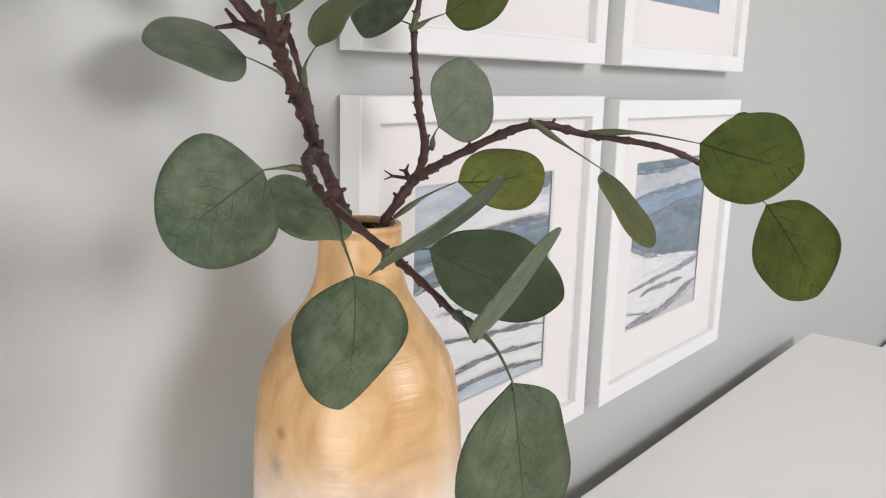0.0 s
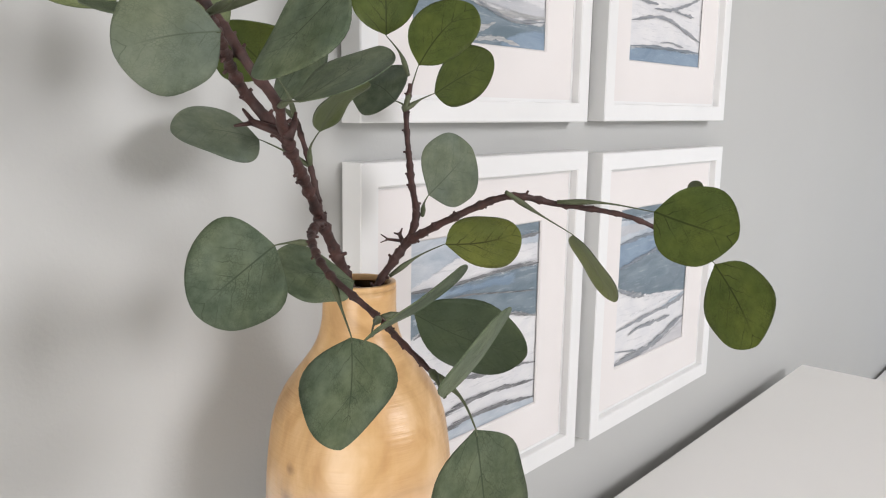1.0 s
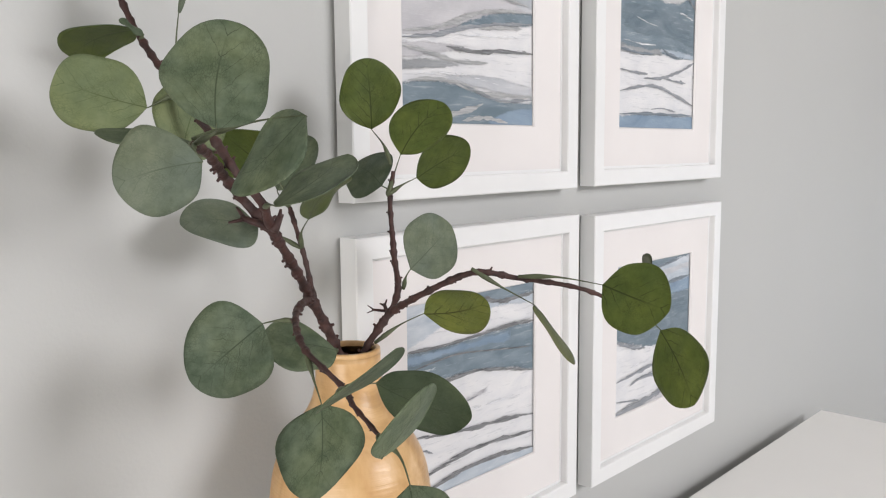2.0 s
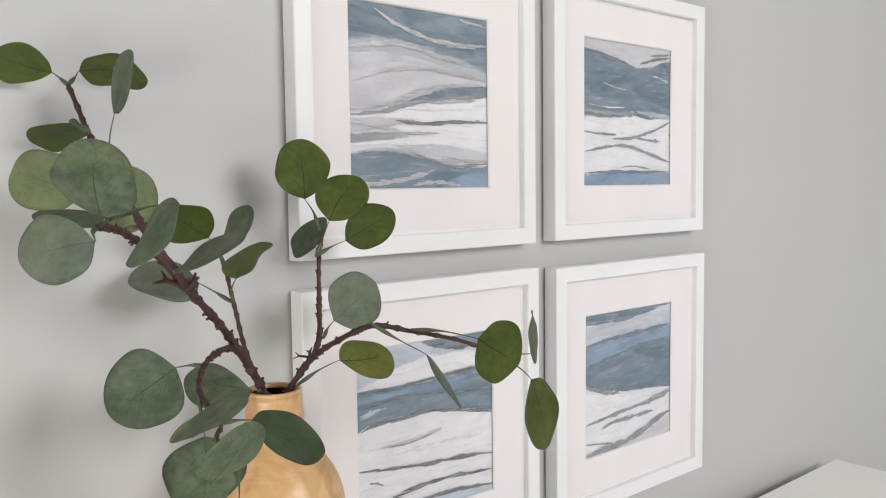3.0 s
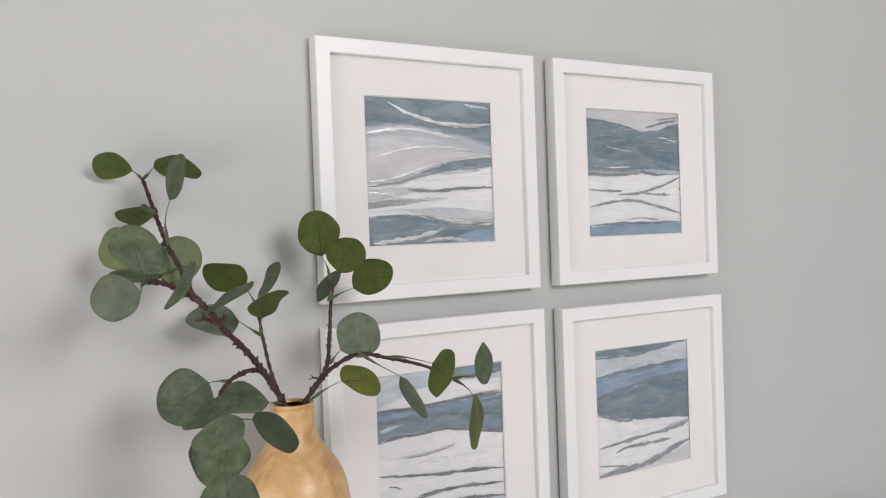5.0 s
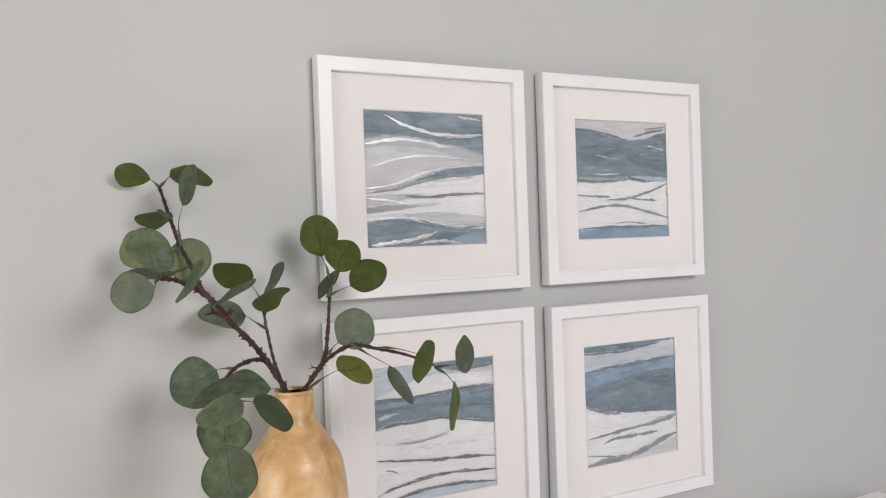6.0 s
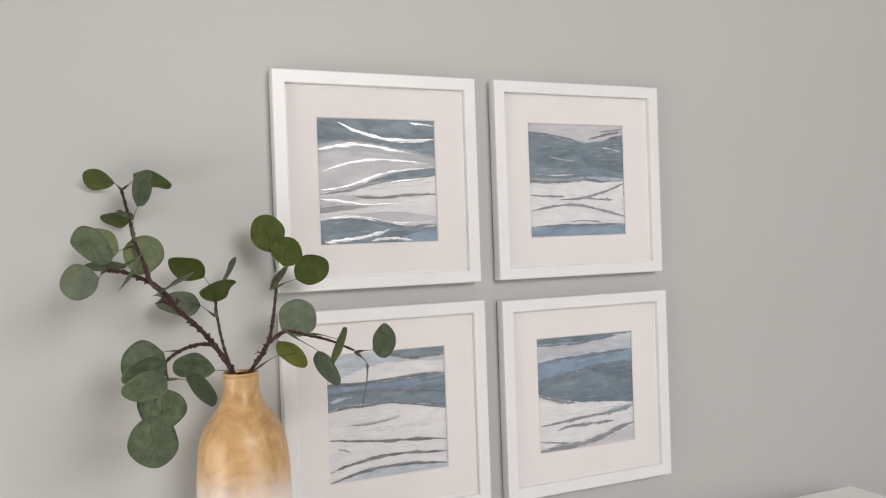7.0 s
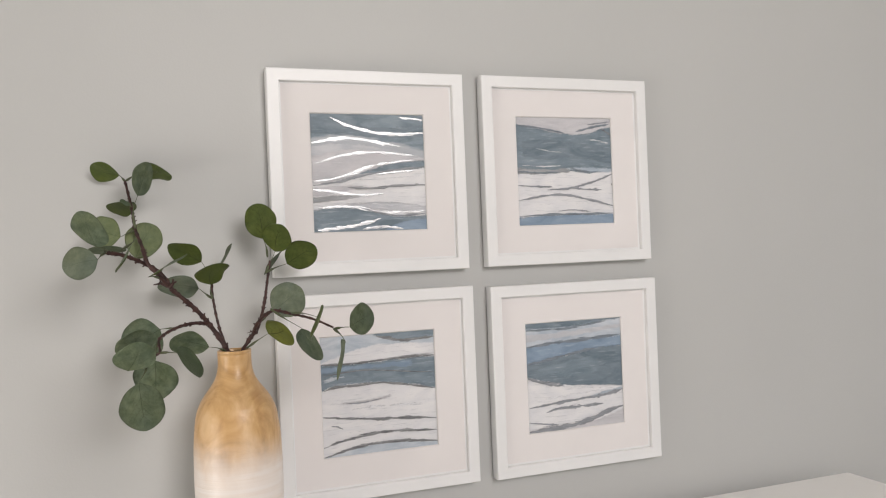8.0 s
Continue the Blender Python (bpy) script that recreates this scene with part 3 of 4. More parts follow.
picture(0.1925, 1.5083, "square white picture frame with a slate-blue and white abstract painting", [
    (LILAC, EDGE_TOP, [(0, 0.10), (0.5, 0.16), (1, 0.12)]),
    (SLATE, [(0, 0.06), (0.2, 0.09), (0.45, 0.145), (0.75, 0.14), (0.9, 0.09), (1, 0.08)], [(0, 0.51), (0.3, 0.52), (0.55, 0.505), (0.75, 0.525), (1, 0.50)]),
    (DEEP, [(0.05, 0.22), (0.3, 0.20), (0.6, 0.22), (1, 0.28)], [(0.05, 0.36), (0.3, 0.40), (0.6, 0.38), (1, 0.44)]),
    (STONE, [(0, 0.46), (0.25, 0.48), (0.55, 0.465)], [(0, 0.525), (0.25, 0.53), (0.55, 0.515)]),
    (PALE, [(0.5, 0.47), (0.75, 0.46), (1, 0.48)], [(0.5, 0.485), (0.75, 0.51), (1, 0.515)]),
    (SEA, [(0, 0.92), (0.4, 0.905), (1, 0.91)], EDGE_FOOT),
], [
    (B, 2.2, [(0.0, 0.075), (0.25, 0.10), (0.5, 0.145)]),
    (G, 1.7, [(0.75, 0.06), (0.88, 0.045), (1.0, 0.03)]),
    (P, 3.5, [(0.76, 0.20), (0.86, 0.215), (0.97, 0.235)]),
    (D, 2.4, [(0.9, 0.10), (0.95, 0.13), (1.0, 0.16)]),
    (B, 3.4, [(0.62, 0.13), (0.8, 0.085), (0.98, 0.055)]),
    (P, 2.6, [(0.05, 0.445), (0.25, 0.455), (0.45, 0.45)]),
    (B, 2.6, [(0.0, 0.50), (0.2, 0.515), (0.42, 0.51)]),
    (B, 2.4, [(0.55, 0.465), (0.62, 0.49), (0.75, 0.51)]),
    (G, 2.0, [(0.0, 0.63), (0.15, 0.64), (0.35, 0.645)]),
    (G, 2.9, [(0.30, 0.675), (0.55, 0.66), (0.8, 0.60), (1.0, 0.53)]),
    (G, 2.0, [(0.58, 0.665), (0.75, 0.675), (0.88, 0.68)]),
    (G, 3.0, [(0.0, 0.77), (0.3, 0.725), (0.5, 0.725), (0.75, 0.775), (1.0, 0.835)]),
    (B, 2.9, [(0.0, 0.915), (0.3, 0.905), (0.6, 0.905), (1.0, 0.905)]),
    (G, 1.7, [(0.4, 0.875), (0.55, 0.865), (0.75, 0.885)]),
    (P, 1.5, [(0.2, 0.29), (0.35, 0.315), (0.5, 0.325)]),
    (D, 1.6, [(0.985, 0.62), (0.992, 0.63), (1.0, 0.645)]),
])
picture(-0.1918, 1.1235, "square white picture frame with a white and blue wave-like abstract painting", [
    (PALE, EDGE_TOP, [(0, 0.22), (0.45, 0.10), (1, 0.12)]),
    (SLATE, [(0.45, 0), (0.7, 0), (1, 0)], [(0.45, 0.015), (0.7, 0.075), (1, 0.06)]),
    (SLATE, [(0, 0.225), (0.3, 0.235), (0.6, 0.225), (1, 0.22)], [(0, 0.45), (0.12, 0.42), (0.45, 0.415), (0.75, 0.455), (1, 0.51)]),
    (SEA, [(0, 0.25), (0.4, 0.25), (0.8, 0.24)], [(0, 0.30), (0.4, 0.29), (0.8, 0.30)]),
    (PALE, [(0.02, 0.355), (0.08, 0.335), (0.2, 0.335)], [(0.02, 0.385), (0.08, 0.37), (0.2, 0.35)]),
    (LILAC, [(0.15, 0.55), (0.4, 0.545), (0.6, 0.52)], [(0.15, 0.57), (0.4, 0.575), (0.6, 0.545)]),
    (PALE, [(0, 0.995), (0.3, 0.935), (0.57, 0.925), (1, 0.965)], EDGE_FOOT),
], [
    (D, 3.4, [(0.48, 0.02), (0.7, 0.07), (0.85, 0.065), (1.0, 0.06)]),
    (D, 3.0, [(0.0, 0.225), (0.25, 0.235), (0.5, 0.225), (0.8, 0.215), (1.0, 0.22)]),
    (D, 1.3, [(0.0, 0.325), (0.2, 0.305), (0.4, 0.30), (0.7, 0.335), (1.0, 0.37)]),
    (D, 3.0, [(0.02, 0.445), (0.12, 0.42), (0.3, 0.42), (0.5, 0.415), (0.75, 0.455), (1.0, 0.51)]),
    (F, 1.6, [(0.05, 0.43), (0.2, 0.415), (0.45, 0.41)]),
    (F, 1.3, [(0.55, 0.215), (0.8, 0.205), (1.0, 0.205)]),
    (G, 1.2, [(0.2, 0.565), (0.35, 0.57), (0.52, 0.55)]),
    (D, 3.1, [(0.0, 0.66), (0.22, 0.69), (0.53, 0.725), (0.8, 0.74), (1.0, 0.77)]),
    (D, 3.4, [(0.0, 0.915), (0.2, 0.866), (0.5, 0.835), (0.78, 0.85), (1.0, 0.87)]),
    (D, 3.4, [(0.0, 0.995), (0.3, 0.935), (0.57, 0.925), (0.8, 0.94), (1.0, 0.965)]),
    (G, 1.5, [(0.07, 0.74), (0.12, 0.75), (0.17, 0.775)]),
    (P, 3.0, [(0.25, 0.62), (0.5, 0.61), (0.9, 0.63)]),
], 1.013)
picture(0.1966, 1.1198, "square white picture frame with a stormy blue and white abstract painting", [
    (PALE, EDGE_TOP, [(0, 0.23), (0.5, 0.20), (1, 0.18)]),
    (SLATE, EDGE_TOP, [(0, 0.055), (0.45, 0.06), (0.75, 0.03), (1, 0.01)]),
    (FOG, [(0, 0.10), (0.4, 0.09), (1, 0.055)], [(0, 0.17), (0.4, 0.15), (1, 0.10)]),
    (SEA, [(0, 0.215), (0.3, 0.19), (0.63, 0.18), (1, 0.165)], [(0, 0.40), (0.4, 0.32), (1, 0.28)]),
    (DEEP, [(0, 0.37), (0.22, 0.34), (0.47, 0.30), (0.73, 0.265), (1, 0.26)], [(0, 0.49), (0.2, 0.555), (0.4, 0.60), (0.6, 0.61), (1, 0.655)]),
    (SLATE, [(0.1, 0.42), (0.4, 0.37), (0.75, 0.33)], [(0.1, 0.47), (0.4, 0.52), (0.75, 0.50)]),
    (PALE, [(0.6, 0.72), (0.8, 0.68), (1, 0.66)], [(0.6, 0.735), (0.8, 0.72), (1, 0.68)]),
    (LILAC, [(0, 1), (0.35, 0.985), (0.65, 0.95), (1, 0.87)], EDGE_FOOT),
], [
    (B, 2.9, [(0.0, 0.06), (0.25, 0.065), (0.47, 0.063), (0.88, 0.015)]),
    (B, 3.7, [(0.0, 0.215), (0.29, 0.19), (0.63, 0.18), (1.0, 0.16)]),
    (B, 3.1, [(0.0, 0.37), (0.22, 0.34), (0.47, 0.30), (0.73, 0.27)]),
    (G, 4.3, [(0.0, 0.495), (0.15, 0.545), (0.38, 0.595)]),
    (P, 2.8, [(0.3, 0.575), (0.55, 0.62), (1.0, 0.67)]),
    (G, 3.5, [(0.0, 0.77), (0.32, 0.745), (0.58, 0.73), (0.83, 0.715), (1.0, 0.68)]),
    (G, 4.3, [(0.70, 0.725), (0.86, 0.71), (0.97, 0.69)]),
    (G, 3.7, [(0.18, 0.825), (0.3, 0.80), (0.47, 0.80), (0.78, 0.80)]),
    (G, 6.6, [(0.0, 0.985), (0.35, 0.975), (0.65, 0.93), (0.83, 0.87), (1.0, 0.84)]),
    (G, 2.3, [(0.0, 0.90), (0.15, 0.925), (0.3, 0.95)]),
    (P, 3.2, [(0.15, 0.70), (0.5, 0.68), (0.85, 0.665)]),
], 1.010)


# ---- vase ----
VASE = Vector((-0.4465, -0.1040, DZ))
HEIGHT = 0.3765
vase = thing("vase", VASE, "turned pale wood bottle vase, whitewashed below, on the dresser", "vase")


def lathe(profile, sides=72):
    bm = bmesh.new()
    rings = [[bm.verts.new((r * math.cos(2 * math.pi * k / sides), r * math.sin(2 * math.pi * k / sides), z)) for k in range(sides)] for r, z in profile]
    for a, b in zip(rings, rings[1:]):
        for k in range(sides):
            bm.faces.new((a[k], a[(k + 1) % sides], b[(k + 1) % sides], b[k]))
    bm.faces.new(rings[0][::-1])
    bm.faces.new(rings[-1])
    return bm


outer = [(0.058, 0.0), (0.0605, 0.0015), (0.062, 0.005), (0.0655, 0.06), (0.068, 0.12), (0.0692, 0.17), (0.0690, 0.21), (0.0680, 0.240), (0.0655, 0.265),
         (0.0620, 0.284), (0.0553, 0.300), (0.0446, 0.315), (0.0347, 0.328), (0.0291, 0.340), (0.0266, 0.353), (0.0263, 0.368), (0.0262, 0.3755), (0.0252, HEIGHT),
         (0.0232, HEIGHT), (0.022, 0.3755), (0.0215, 0.37), (0.021, 0.34), (0.021, 0.30)]
smooth_outer = [(0.958 * p.x, p.z) for p in resampled([(r, 0, z) for r, z in outer], 0.006)]
cut = next(k for k, (r, z) in enumerate(smooth_outer) if z > 0.3725)
part("body", lathe(smooth_outer[: cut + 1]), VASE_WOOD, vase, "pale wood body with turning marks and a white wash", smooth=True)
part("rim", lathe(smooth_outer[cut:]), VASE_WOOD, vase, "rounded wooden rim of the narrow mouth", smooth=True)


# ---- eucalyptus ----
def spray(name, label, at):
    return thing(name, at, label, "artificial plant", "branches in the vase")


def stem(parent, points, r0, r1, seed, name="stem", knot=0.012):
    """A brown twig that thickens at its nodes, with short scars where leaves once sat."""
    off = parent.location
    path = resampled([Vector(p) - off for p in points], 0.0022)
    rng = random.Random(seed)
    path = [p + Vector(rng.uniform(-1, 1) for _ in range(3)) * 0.00018 for p in path]
    nodes, k = set(), rng.randrange(3, 6)
    while k < len(path) - 2:
        nodes.add(k)
        k += rng.randrange(int(knot * 0.65 / 0.0022), int(knot * 1.5 / 0.0022) + 1)
    bulge = {}
    for k in nodes:
        swell = rng.uniform(0.25, 0.55)
        for step, part_of in ((0, 1.0), (-1, 0.45), (1, 0.25)):
            bulge[k + step] = swell * part_of
    girth = [1.0 + 0.07 * noise.noise(Vector((seed * 7.3, k * 0.16, 0))) for k in range(len(path))]

    def radius(k, u):
        return (r0 + (r1 - r0) * u) * (girth[k] + bulge.get(k, 0.0) + rng.uniform(-0.02, 0.02))

    bm = tube(bmesh.new(), path, radius, 9)
    for k in sorted(nodes):
        for _ in range(rng.choice((1, 1, 2))):
            along = (path[k + 1] - path[k - 1]).normalized()
            out = (along.orthogonal().normalized())
            out.rotate(Matrix.Rotation(rng.uniform(0, 6.28), 3, along))
            r = r0 + (r1 - r0) * k / len(path)
            tip = path[k] + out * r * rng.uniform(1.4, 2.1) + along * r * rng.uniform(0.3, 1.2)
            tube(bm, [path[k], (path[k] + tip) / 2 + along * 0.0002, tip], lambda j, u: r * (0.55 - 0.22 * u), 7)
    return part(name, bm, BARK, parent, smooth=True)


def stub(parent, a, b, r, seed):
    """A cut side shoot with a forked end."""
    a, b = Vector(a) - parent.location, Vector(b) - parent.location
    bm = tube(bmesh.new(), [a, (a + b) / 2, b], lambda k, u: r * (1.1 - 0.35 * u), 8)
    d = (b - a)
    side = d.orthogonal().normalized() * d.length * 0.35
    for s in (1, -1):
        tube(bm, [b - d * 0.15, b + d * 0.12 + side * s * 0.6, b + d * 0.3 + side * s], lambda k, u: r * (0.6 - 0.3 * u), 6)
    return part("side_shoot", bm, BARK, parent, smooth=True)


def leaf(parent, base, tip, side, width, joint, seed, shift, foot, head, cup=0.10, bend=0.08, face=None, wave=0.0018, under_face=None):
    """A round leaf from its base to its tip; side points to its right on the green face.
    foot and head: how pointed it is at either end (0.5 is round). A petiole joins it to the twig at joint."""
    off = parent.location
    base, tip, side, joint = Vector(base) - off, Vector(tip) - off, Vector(side).normalized(), Vector(joint) - off
    axis = tip - base
    length = axis.length
    axis.normalize()
    side = (side - axis * side.dot(axis)).normalized()
    up = axis.cross(side)
    rng = random.Random(seed)
    nu, nv = 22, 12
    wob = [rng.uniform(0, 6.28) for _ in range(5)]
    bm = bmesh.new()
    layer = bm.loops.layers.uv.new("UVMap")
    uvs, sheets = {}, []
    widest = foot / (foot + head)
    full = widest ** foot * (1 - widest) ** head
    grid = []
    for i in range(nu + 1):
        u = (1 - math.cos(math.pi * (0.02 + 0.98 * i / nu))) / 2
        round_w = u ** foot * (1 - u) ** head / full * (1 - 0.85 * math.exp(-u / 0.055))
        row = []
        for j in range(nv + 1):
            v = -1 + 2 * j / nv
            ripple = 1 + 0.028 * math.sin(3 * u * 3.14 + wob[0] + (1.7 if v > 0 else 0)) + 0.014 * math.sin(9 * u + wob[1] + (2.6 if v > 0 else 0))
            x = v * width / 2 * round_w * ripple + shift * math.sin(math.pi * u)
            lift = cup * abs(x) * 0.55 + bend * length * (u - 0.5) ** 2 * 0.8 - bend * length * 0.2
            lift += round_w * wave * math.sin(5 * u + wob[2]) * v * abs(v) + round_w * 0.6 * wave * math.sin(7 * u + wob[3]) * abs(v) ** 3
            lift *= math.sin(math.pi * min(1, u * 4) / 2)
            row.append((base + axis * (u * length) + side * x + up * lift, (u, v * max(round_w, 0.05))))
        grid.append(row)
    for drop in (0.0, 0.00055):
        sheets.append([[bm.verts.new(p - up * drop) for p, _ in row] for row in grid])
        for i, row in enumerate(grid):
            for j, (_, uv) in enumerate(row):
                uvs[sheets[-1][i][j]] = uv
    top, under = sheets
    for i in range(nu):
        for j in range(nv):
            bm.faces.new((top[i][j], top[i + 1][j], top[i + 1][j + 1], top[i][j + 1]))
            bm.faces.new((under[i][j], under[i][j + 1], under[i + 1][j + 1], under[i + 1][j])).material_index = 1
        for j in (0, nv):
            bm.faces.new((top[i][j], under[i][j], under[i + 1][j], top[i + 1][j])).material_index = 1
    for i in (0, nu):
        for j in range(nv):
            bm.faces.new((top[i][j], top[i][j + 1], under[i][j + 1], under[i][j])).material_index = 1
    for f in bm.faces:
        for loop in f.loops:
            loop[layer].uv = uvs[loop.vert]
        f.smooth = True
    blade = part("leaf", bm, (face or LEAF_TOP, under_face or LEAF_UNDER), parent)
    gap = base - joint
    bow = gap.length * 0.10
    middle = joint + gap * 0.5 + Vector((rng.uniform(-1, 1), rng.uniform(-1, 1), 0.4)) * bow
    path = resampled([joint, middle, base - up * 0.0006, base + axis * length * 0.05 - up * 0.0004], 0.003)
    part("petiole", tube(bmesh.new(), path, lambda k, u: 0.0010 - 0.0008 * u + 0.0012 * math.exp(-((u - 0.2) / 0.16) ** 2), 7), PETIOLE, blade, smooth=True)
    return blade


SPRAY_A = spray("eucalyptus_branch", "tall artificial eucalyptus branch with grey-green leaves in the vase", (-0.455, -0.098, 1.2))
SPRAY_B = spray("eucalyptus_branch", "short arching artificial eucalyptus branch with green leaves in the vase", (-0.435, -0.102, 1.2))
stem(SPRAY_A, [(-0.4435, -0.1081, 1.1424), (-0.4505, -0.1033, 1.2128), (-0.4888, -0.1108, 1.2794), (-0.5371, -0.1397, 1.3297), (-0.5509, -0.1511, 1.3470), (-0.5665, -0.1470, 1.3670), (-0.5730, -0.1300, 1.3910), (-0.5811, -0.1102, 1.4162), (-0.5856, -0.0729, 1.4514), (-0.5934, -0.0497, 1.4929)], 0.0040, 0.0018, 2)
stem(SPRAY_A, [(-0.4470, -0.1060, 1.1574), (-0.4566, -0.0994, 1.2256), (-0.4671, -0.0922, 1.2662), (-0.4732, -0.0856, 1.3065), (-0.4734, -0.0716, 1.3370)], 0.0023, 0.0016, 3)
stem(SPRAY_A, [(-0.5336, -0.1374, 1.3261), (-0.5482, -0.1228, 1.3497), (-0.5677, -0.1350, 1.3646), (-0.5966, -0.1661, 1.3785), (-0.6194, -0.1916, 1.3836)], 0.0032, 0.0021, 4)
stem(SPRAY_A, [(-0.4833, -0.1089, 1.2714), (-0.5071, -0.1293, 1.2750), (-0.5342, -0.1582, 1.2711), (-0.5553, -0.1970, 1.2617), (-0.5566, -0.2330, 1.2464), (-0.5707, -0.2581, 1.2449), (-0.5733, -0.2809, 1.2347)], 0.0026, 0.0011, 5)
stem(SPRAY_B, [(-0.4543, -0.1102, 1.1486), (-0.4392, -0.1100, 1.2169), (-0.4117, -0.1222, 1.2636), (-0.3987, -0.1068, 1.2967), (-0.3896, -0.0934, 1.3380), (-0.3855, -0.0935, 1.3627)], 0.0033, 0.0017, 6)
stem(SPRAY_B, [(-0.4174, -0.1210, 1.2541), (-0.4157, -0.1536, 1.2713), (-0.3990, -0.1912, 1.2899), (-0.3741, -0.2142, 1.2854), (-0.3525, -0.2507, 1.2796), (-0.3280, -0.2715, 1.2673)], 0.0027, 0.0014, 7)
stub(SPRAY_A, (-0.5385, -0.1395, 1.3310), (-0.5510, -0.1260, 1.3372), 0.0026, 8)
stub(SPRAY_A, (-0.5385, -0.1440, 1.3285), (-0.5320, -0.1420, 1.3375), 0.0030, 9)
stub(SPRAY_B, (-0.4130, -0.1130, 1.2520), (-0.4095, -0.1060, 1.2575), 0.0018, 10)
stub(SPRAY_B, (-0.4120, -0.1120, 1.2530), (-0.4210, -0.1040, 1.2545), 0.0012, 11)
leaf(SPRAY_A, (-0.6016, -0.0366, 1.5033), (-0.6431, -0.0351, 1.5157), (-0.079, 0.879, -0.471), 0.049, (-0.5934, -0.0497, 1.4929), 1, 0.0034, 0.65, 0.46)
leaf(SPRAY_A, (-0.5748, -0.0168, 1.5092), (-0.5251, -0.0407, 1.5019), (-0.354, -0.819, 0.451), 0.052, (-0.5934, -0.0497, 1.4929), 2, 0.0080, 0.40, 0.54)
leaf(SPRAY_A, (-0.5766, -0.1038, 1.4668), (-0.5577, -0.0972, 1.5161), (0.470, 0.846, -0.250), 0.051, (-0.5811, -0.1102, 1.4162), 3, -0.0030, 0.48, 0.53, wave=0.0006)
leaf(SPRAY_A, (-0.5820, -0.0590, 1.4600), (-0.6068, -0.0129, 1.4443), (0.890, 0.358, -0.283), 0.042, (-0.5856, -0.0729, 1.4514), 4, -0.0063, 0.58, 0.41)
leaf(SPRAY_A, (-0.6285, -0.2289, 1.3913), (-0.6398, -0.2645, 1.4365), (0.843, -0.510, -0.167), 0.049, (-0.6194, -0.1916, 1.3836), 5, -0.0030, 0.40, 0.50)
leaf(SPRAY_A, (-0.6020, -0.1078, 1.4067), (-0.6432, -0.0735, 1.4240), (-0.360, 0.071, -0.930), 0.047, (-0.5811, -0.1102, 1.4162), 6, 0.0012, 0.53, 0.41, face=LEAF_PALE)
leaf(SPRAY_A, (-0.5827, -0.1104, 1.3742), (-0.5557, -0.0983, 1.4240), (-0.883, 0.100, 0.458), 0.051, (-0.5696, -0.1290, 1.3795), 7, 0.0023, 0.55, 0.49, face=LEAF_PALE)
leaf(SPRAY_A, (-0.6284, -0.2145, 1.3748), (-0.6723, -0.2103, 1.3648), (-0.182, 0.191, 0.965), 0.044, (-0.6194, -0.1916, 1.3836), 8, 0.0015, 0.61, 0.57, under_face=LEAF_SILVER)
leaf(SPRAY_A, (-0.6087, -0.1660, 1.3818), (-0.6367, -0.1194, 1.3929), (0.881, 0.461, 0.101), 0.050, (-0.6194, -0.1916, 1.3836), 9, 0.0026, 0.45, 0.53, wave=0.0008)
leaf(SPRAY_A, (-0.5824, -0.2398, 1.3976), (-0.6058, -0.2039, 1.3582), (0.331, 0.796, 0.507), 0.050, (-0.5999, -0.1560, 1.3871), 10, -0.0030, 0.39, 0.66)
leaf(SPRAY_A, (-0.4875, -0.0696, 1.3645), (-0.5356, -0.0801, 1.3932), (-0.439, 0.739, -0.512), 0.048, (-0.4734, -0.0716, 1.3370), 11, 0.0004, 0.54, 0.66)
leaf(SPRAY_A, (-0.5662, -0.1879, 1.3474), (-0.5139, -0.1902, 1.3772), (-0.078, -0.997, -0.010), 0.050, (-0.5519, -0.1535, 1.3453), 12, 0.0055, 0.43, 0.53)
leaf(SPRAY_A, (-0.4920, -0.0560, 1.3230), (-0.5530, -0.0505, 1.3290), (0.600, 0.616, 0.510), 0.053, (-0.4732, -0.0856, 1.3065), 13, 0.0046, 0.46, 0.64, under_face=LEAF_SILVER)
leaf(SPRAY_A, (-0.4629, -0.0414, 1.3487), (-0.4386, -0.0556, 1.3912), (-0.175, -0.948, -0.264), 0.052, (-0.4734, -0.0716, 1.3370), 14, -0.0015, 0.49, 0.47)
leaf(SPRAY_A, (-0.4762, -0.0987, 1.3293), (-0.4658, -0.1269, 1.3621), (-0.938, -0.346, -0.036), 0.051, (-0.4732, -0.0856, 1.3065), 15, 0.0084, 0.64, 0.39)
leaf(SPRAY_B, (-0.3920, -0.0750, 1.3970), (-0.4010, -0.0797, 1.4532), (-0.903, 0.393, -0.174), 0.051, (-0.3891, -0.0947, 1.3681), 16, -0.0013, 0.52, 0.50)
leaf(SPRAY_B, (-0.3772, -0.0936, 1.3759), (-0.3710, -0.1375, 1.4161), (-0.851, 0.285, 0.442), 0.048, (-0.3936, -0.0949, 1.3437), 17, 0.0037, 0.65, 0.57)
leaf(SPRAY_B, (-0.3592, -0.0936, 1.3562), (-0.3169, -0.1163, 1.3823), (-0.600, -0.215, 0.770), 0.048, (-0.3936, -0.0949, 1.3437), 18, 0.0008, 0.48, 0.52)
leaf(SPRAY_B, (-0.3824, -0.0756, 1.3501), (-0.3690, -0.0239, 1.3665), (0.588, -0.392, 0.708), 0.049, (-0.3936, -0.0949, 1.3437), 19, 0.0034, 0.45, 0.51)
leaf(SPRAY_B, (-0.3880, -0.1140, 1.2840), (-0.3409, -0.1152, 1.3168), (0.553, -0.216, -0.805), 0.057, (-0.4059, -0.1248, 1.2716), 20, 0.0004, 0.66, 0.61, under_face=LEAF_SILVER)
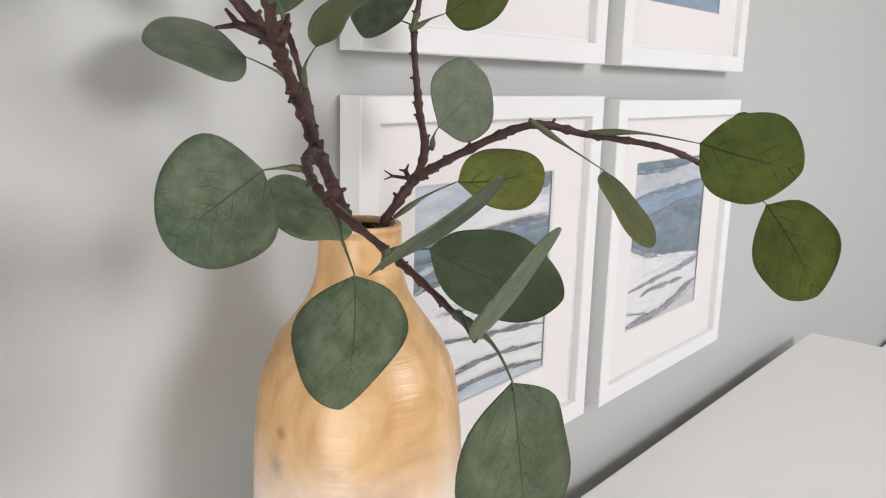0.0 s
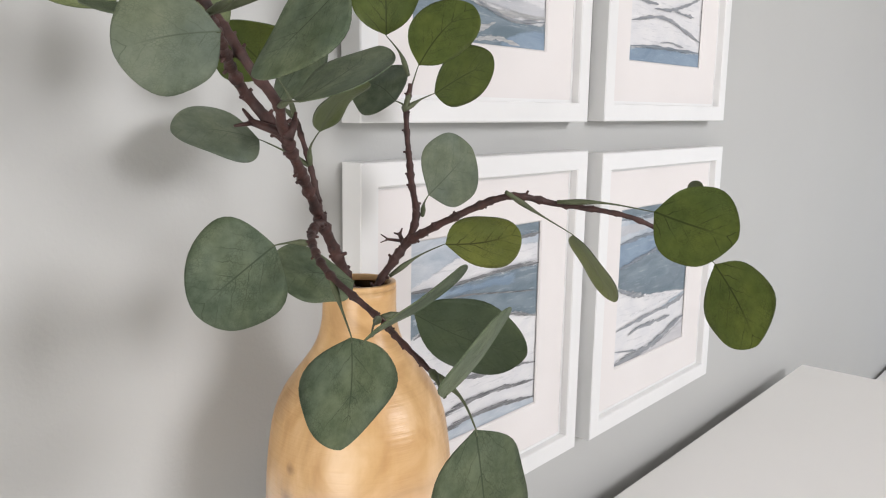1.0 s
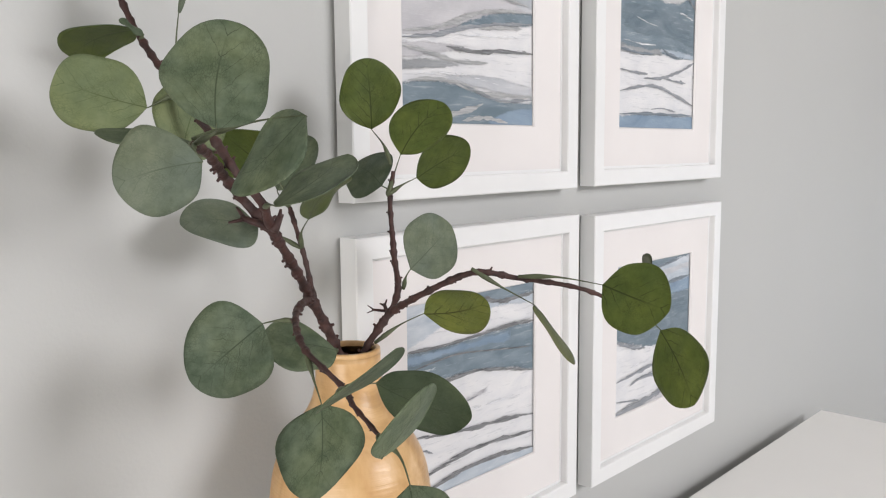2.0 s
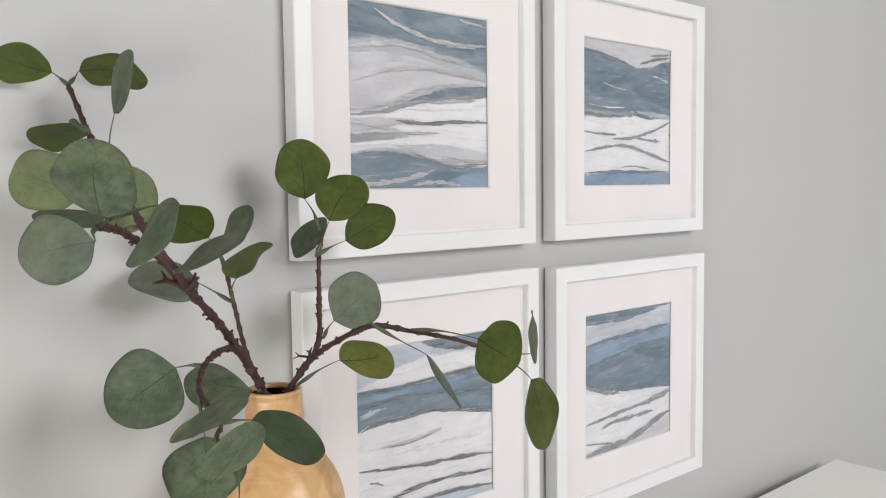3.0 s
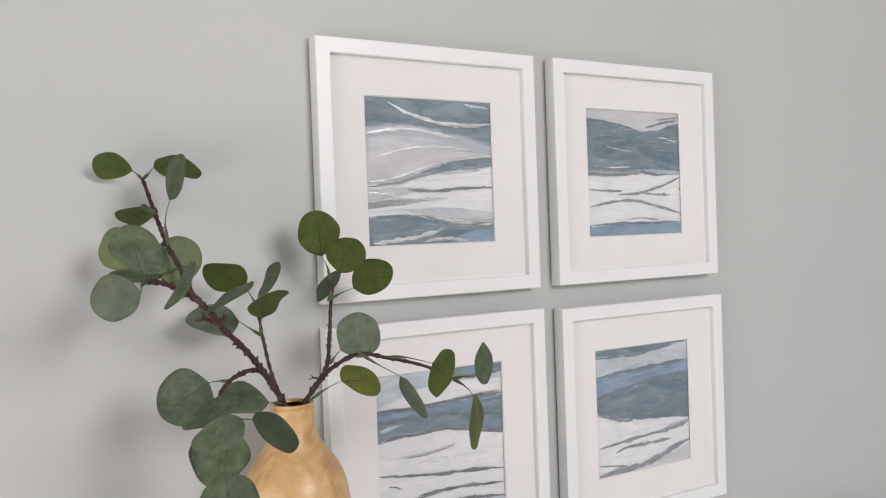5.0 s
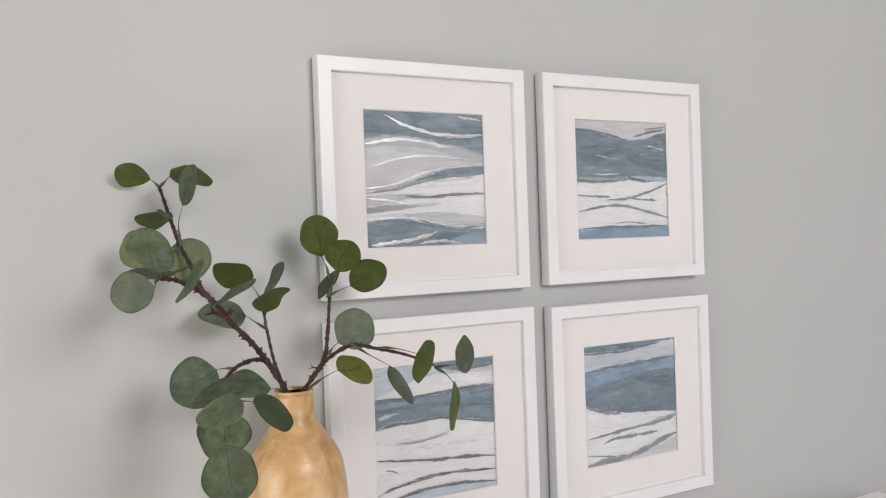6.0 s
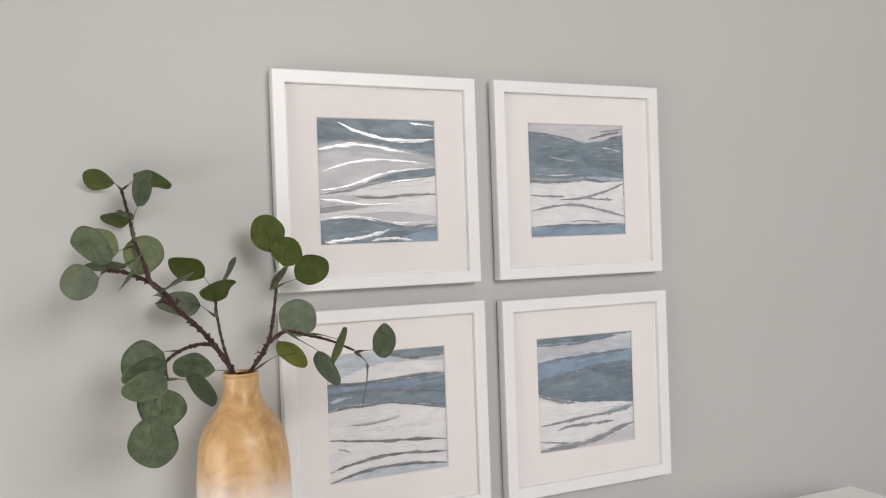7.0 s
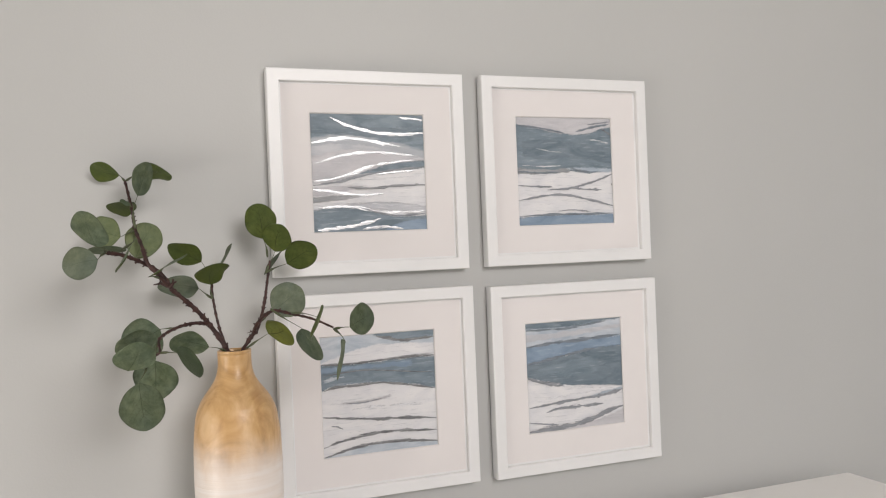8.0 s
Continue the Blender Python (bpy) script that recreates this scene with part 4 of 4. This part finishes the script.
leaf(SPRAY_B, (-0.3994, -0.1405, 1.2525), (-0.3788, -0.1889, 1.2646), (-0.638, -0.091, 0.765), 0.053, (-0.4291, -0.1156, 1.2307), 21, -0.0047, 0.64, 0.53, face=LEAF_YOUNG)
leaf(SPRAY_B, (-0.3630, -0.2200, 1.2640), (-0.3420, -0.2400, 1.2190), (-0.638, -0.768, 0.062), 0.055, (-0.4017, -0.1925, 1.2935), 22, 0.0041, 0.39, 0.46, wave=0.0006, cup=0.06, face=LEAF_YOUNG)
leaf(SPRAY_B, (-0.3503, -0.2708, 1.2836), (-0.3630, -0.3300, 1.2743), (0.367, -0.237, 0.900), 0.051, (-0.3756, -0.2152, 1.2869), 23, -0.0005, 0.67, 0.62)
leaf(SPRAY_B, (-0.3190, -0.3000, 1.2498), (-0.3406, -0.3382, 1.2076), (-0.126, -0.639, 0.759), 0.052, (-0.3276, -0.2719, 1.2652), 24, 0.0018, 0.67, 0.60)
leaf(SPRAY_B, (-0.3094, -0.2907, 1.2682), (-0.2659, -0.2561, 1.2820), (0.257, 0.046, -0.965), 0.044, (-0.3276, -0.2719, 1.2652), 25, -0.0014, 0.59, 0.47)
leaf(SPRAY_A, (-0.5530, -0.1490, 1.2710), (-0.6036, -0.1484, 1.2426), (-0.491, 0.236, 0.838), 0.061, (-0.5342, -0.1582, 1.2711), 26, 0.0005, 0.41, 0.56)
leaf(SPRAY_A, (-0.4855, -0.1399, 1.2388), (-0.5407, -0.1336, 1.2499), (0.227, 0.800, 0.556), 0.051, (-0.4579, -0.1034, 1.2272), 28, 0.0046, 0.67, 0.46)
leaf(SPRAY_A, (-0.5626, -0.2195, 1.2354), (-0.5670, -0.2163, 1.1779), (-0.993, 0.088, 0.080), 0.058, (-0.5553, -0.1970, 1.2617), 29, -0.0023, 0.46, 0.66)
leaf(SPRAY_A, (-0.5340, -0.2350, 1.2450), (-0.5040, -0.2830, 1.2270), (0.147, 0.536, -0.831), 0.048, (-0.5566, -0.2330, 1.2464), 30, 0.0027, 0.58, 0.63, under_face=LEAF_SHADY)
leaf(SPRAY_A, (-0.5882, -0.2594, 1.2494), (-0.5808, -0.3024, 1.2850), (0.973, 0.214, 0.089), 0.051, (-0.5566, -0.2330, 1.2464), 31, -0.0017, 0.48, 0.54, wave=0.0008, cup=-0.1)
leaf(SPRAY_A, (-0.5832, -0.3132, 1.2206), (-0.5772, -0.3177, 1.1610), (-0.980, 0.167, -0.111), 0.054, (-0.5733, -0.2809, 1.2347), 32, 0.0003, 0.59, 0.56)
leaf(SPRAY_A, (-0.5955, -0.3066, 1.2356), (-0.5794, -0.3256, 1.2721), (0.896, 0.399, -0.194), 0.054, (-0.5733, -0.2809, 1.2347), 33, 0.0028, 0.45, 0.64, wave=0.0006)
leaf(SPRAY_A, (-0.5869, -0.0776, 1.4543), (-0.6015, -0.0756, 1.4624), (0.200, 0.600, 0.800), 0.010, (-0.5856, -0.0729, 1.4514), 34, 0.0000, 0.50, 0.60)
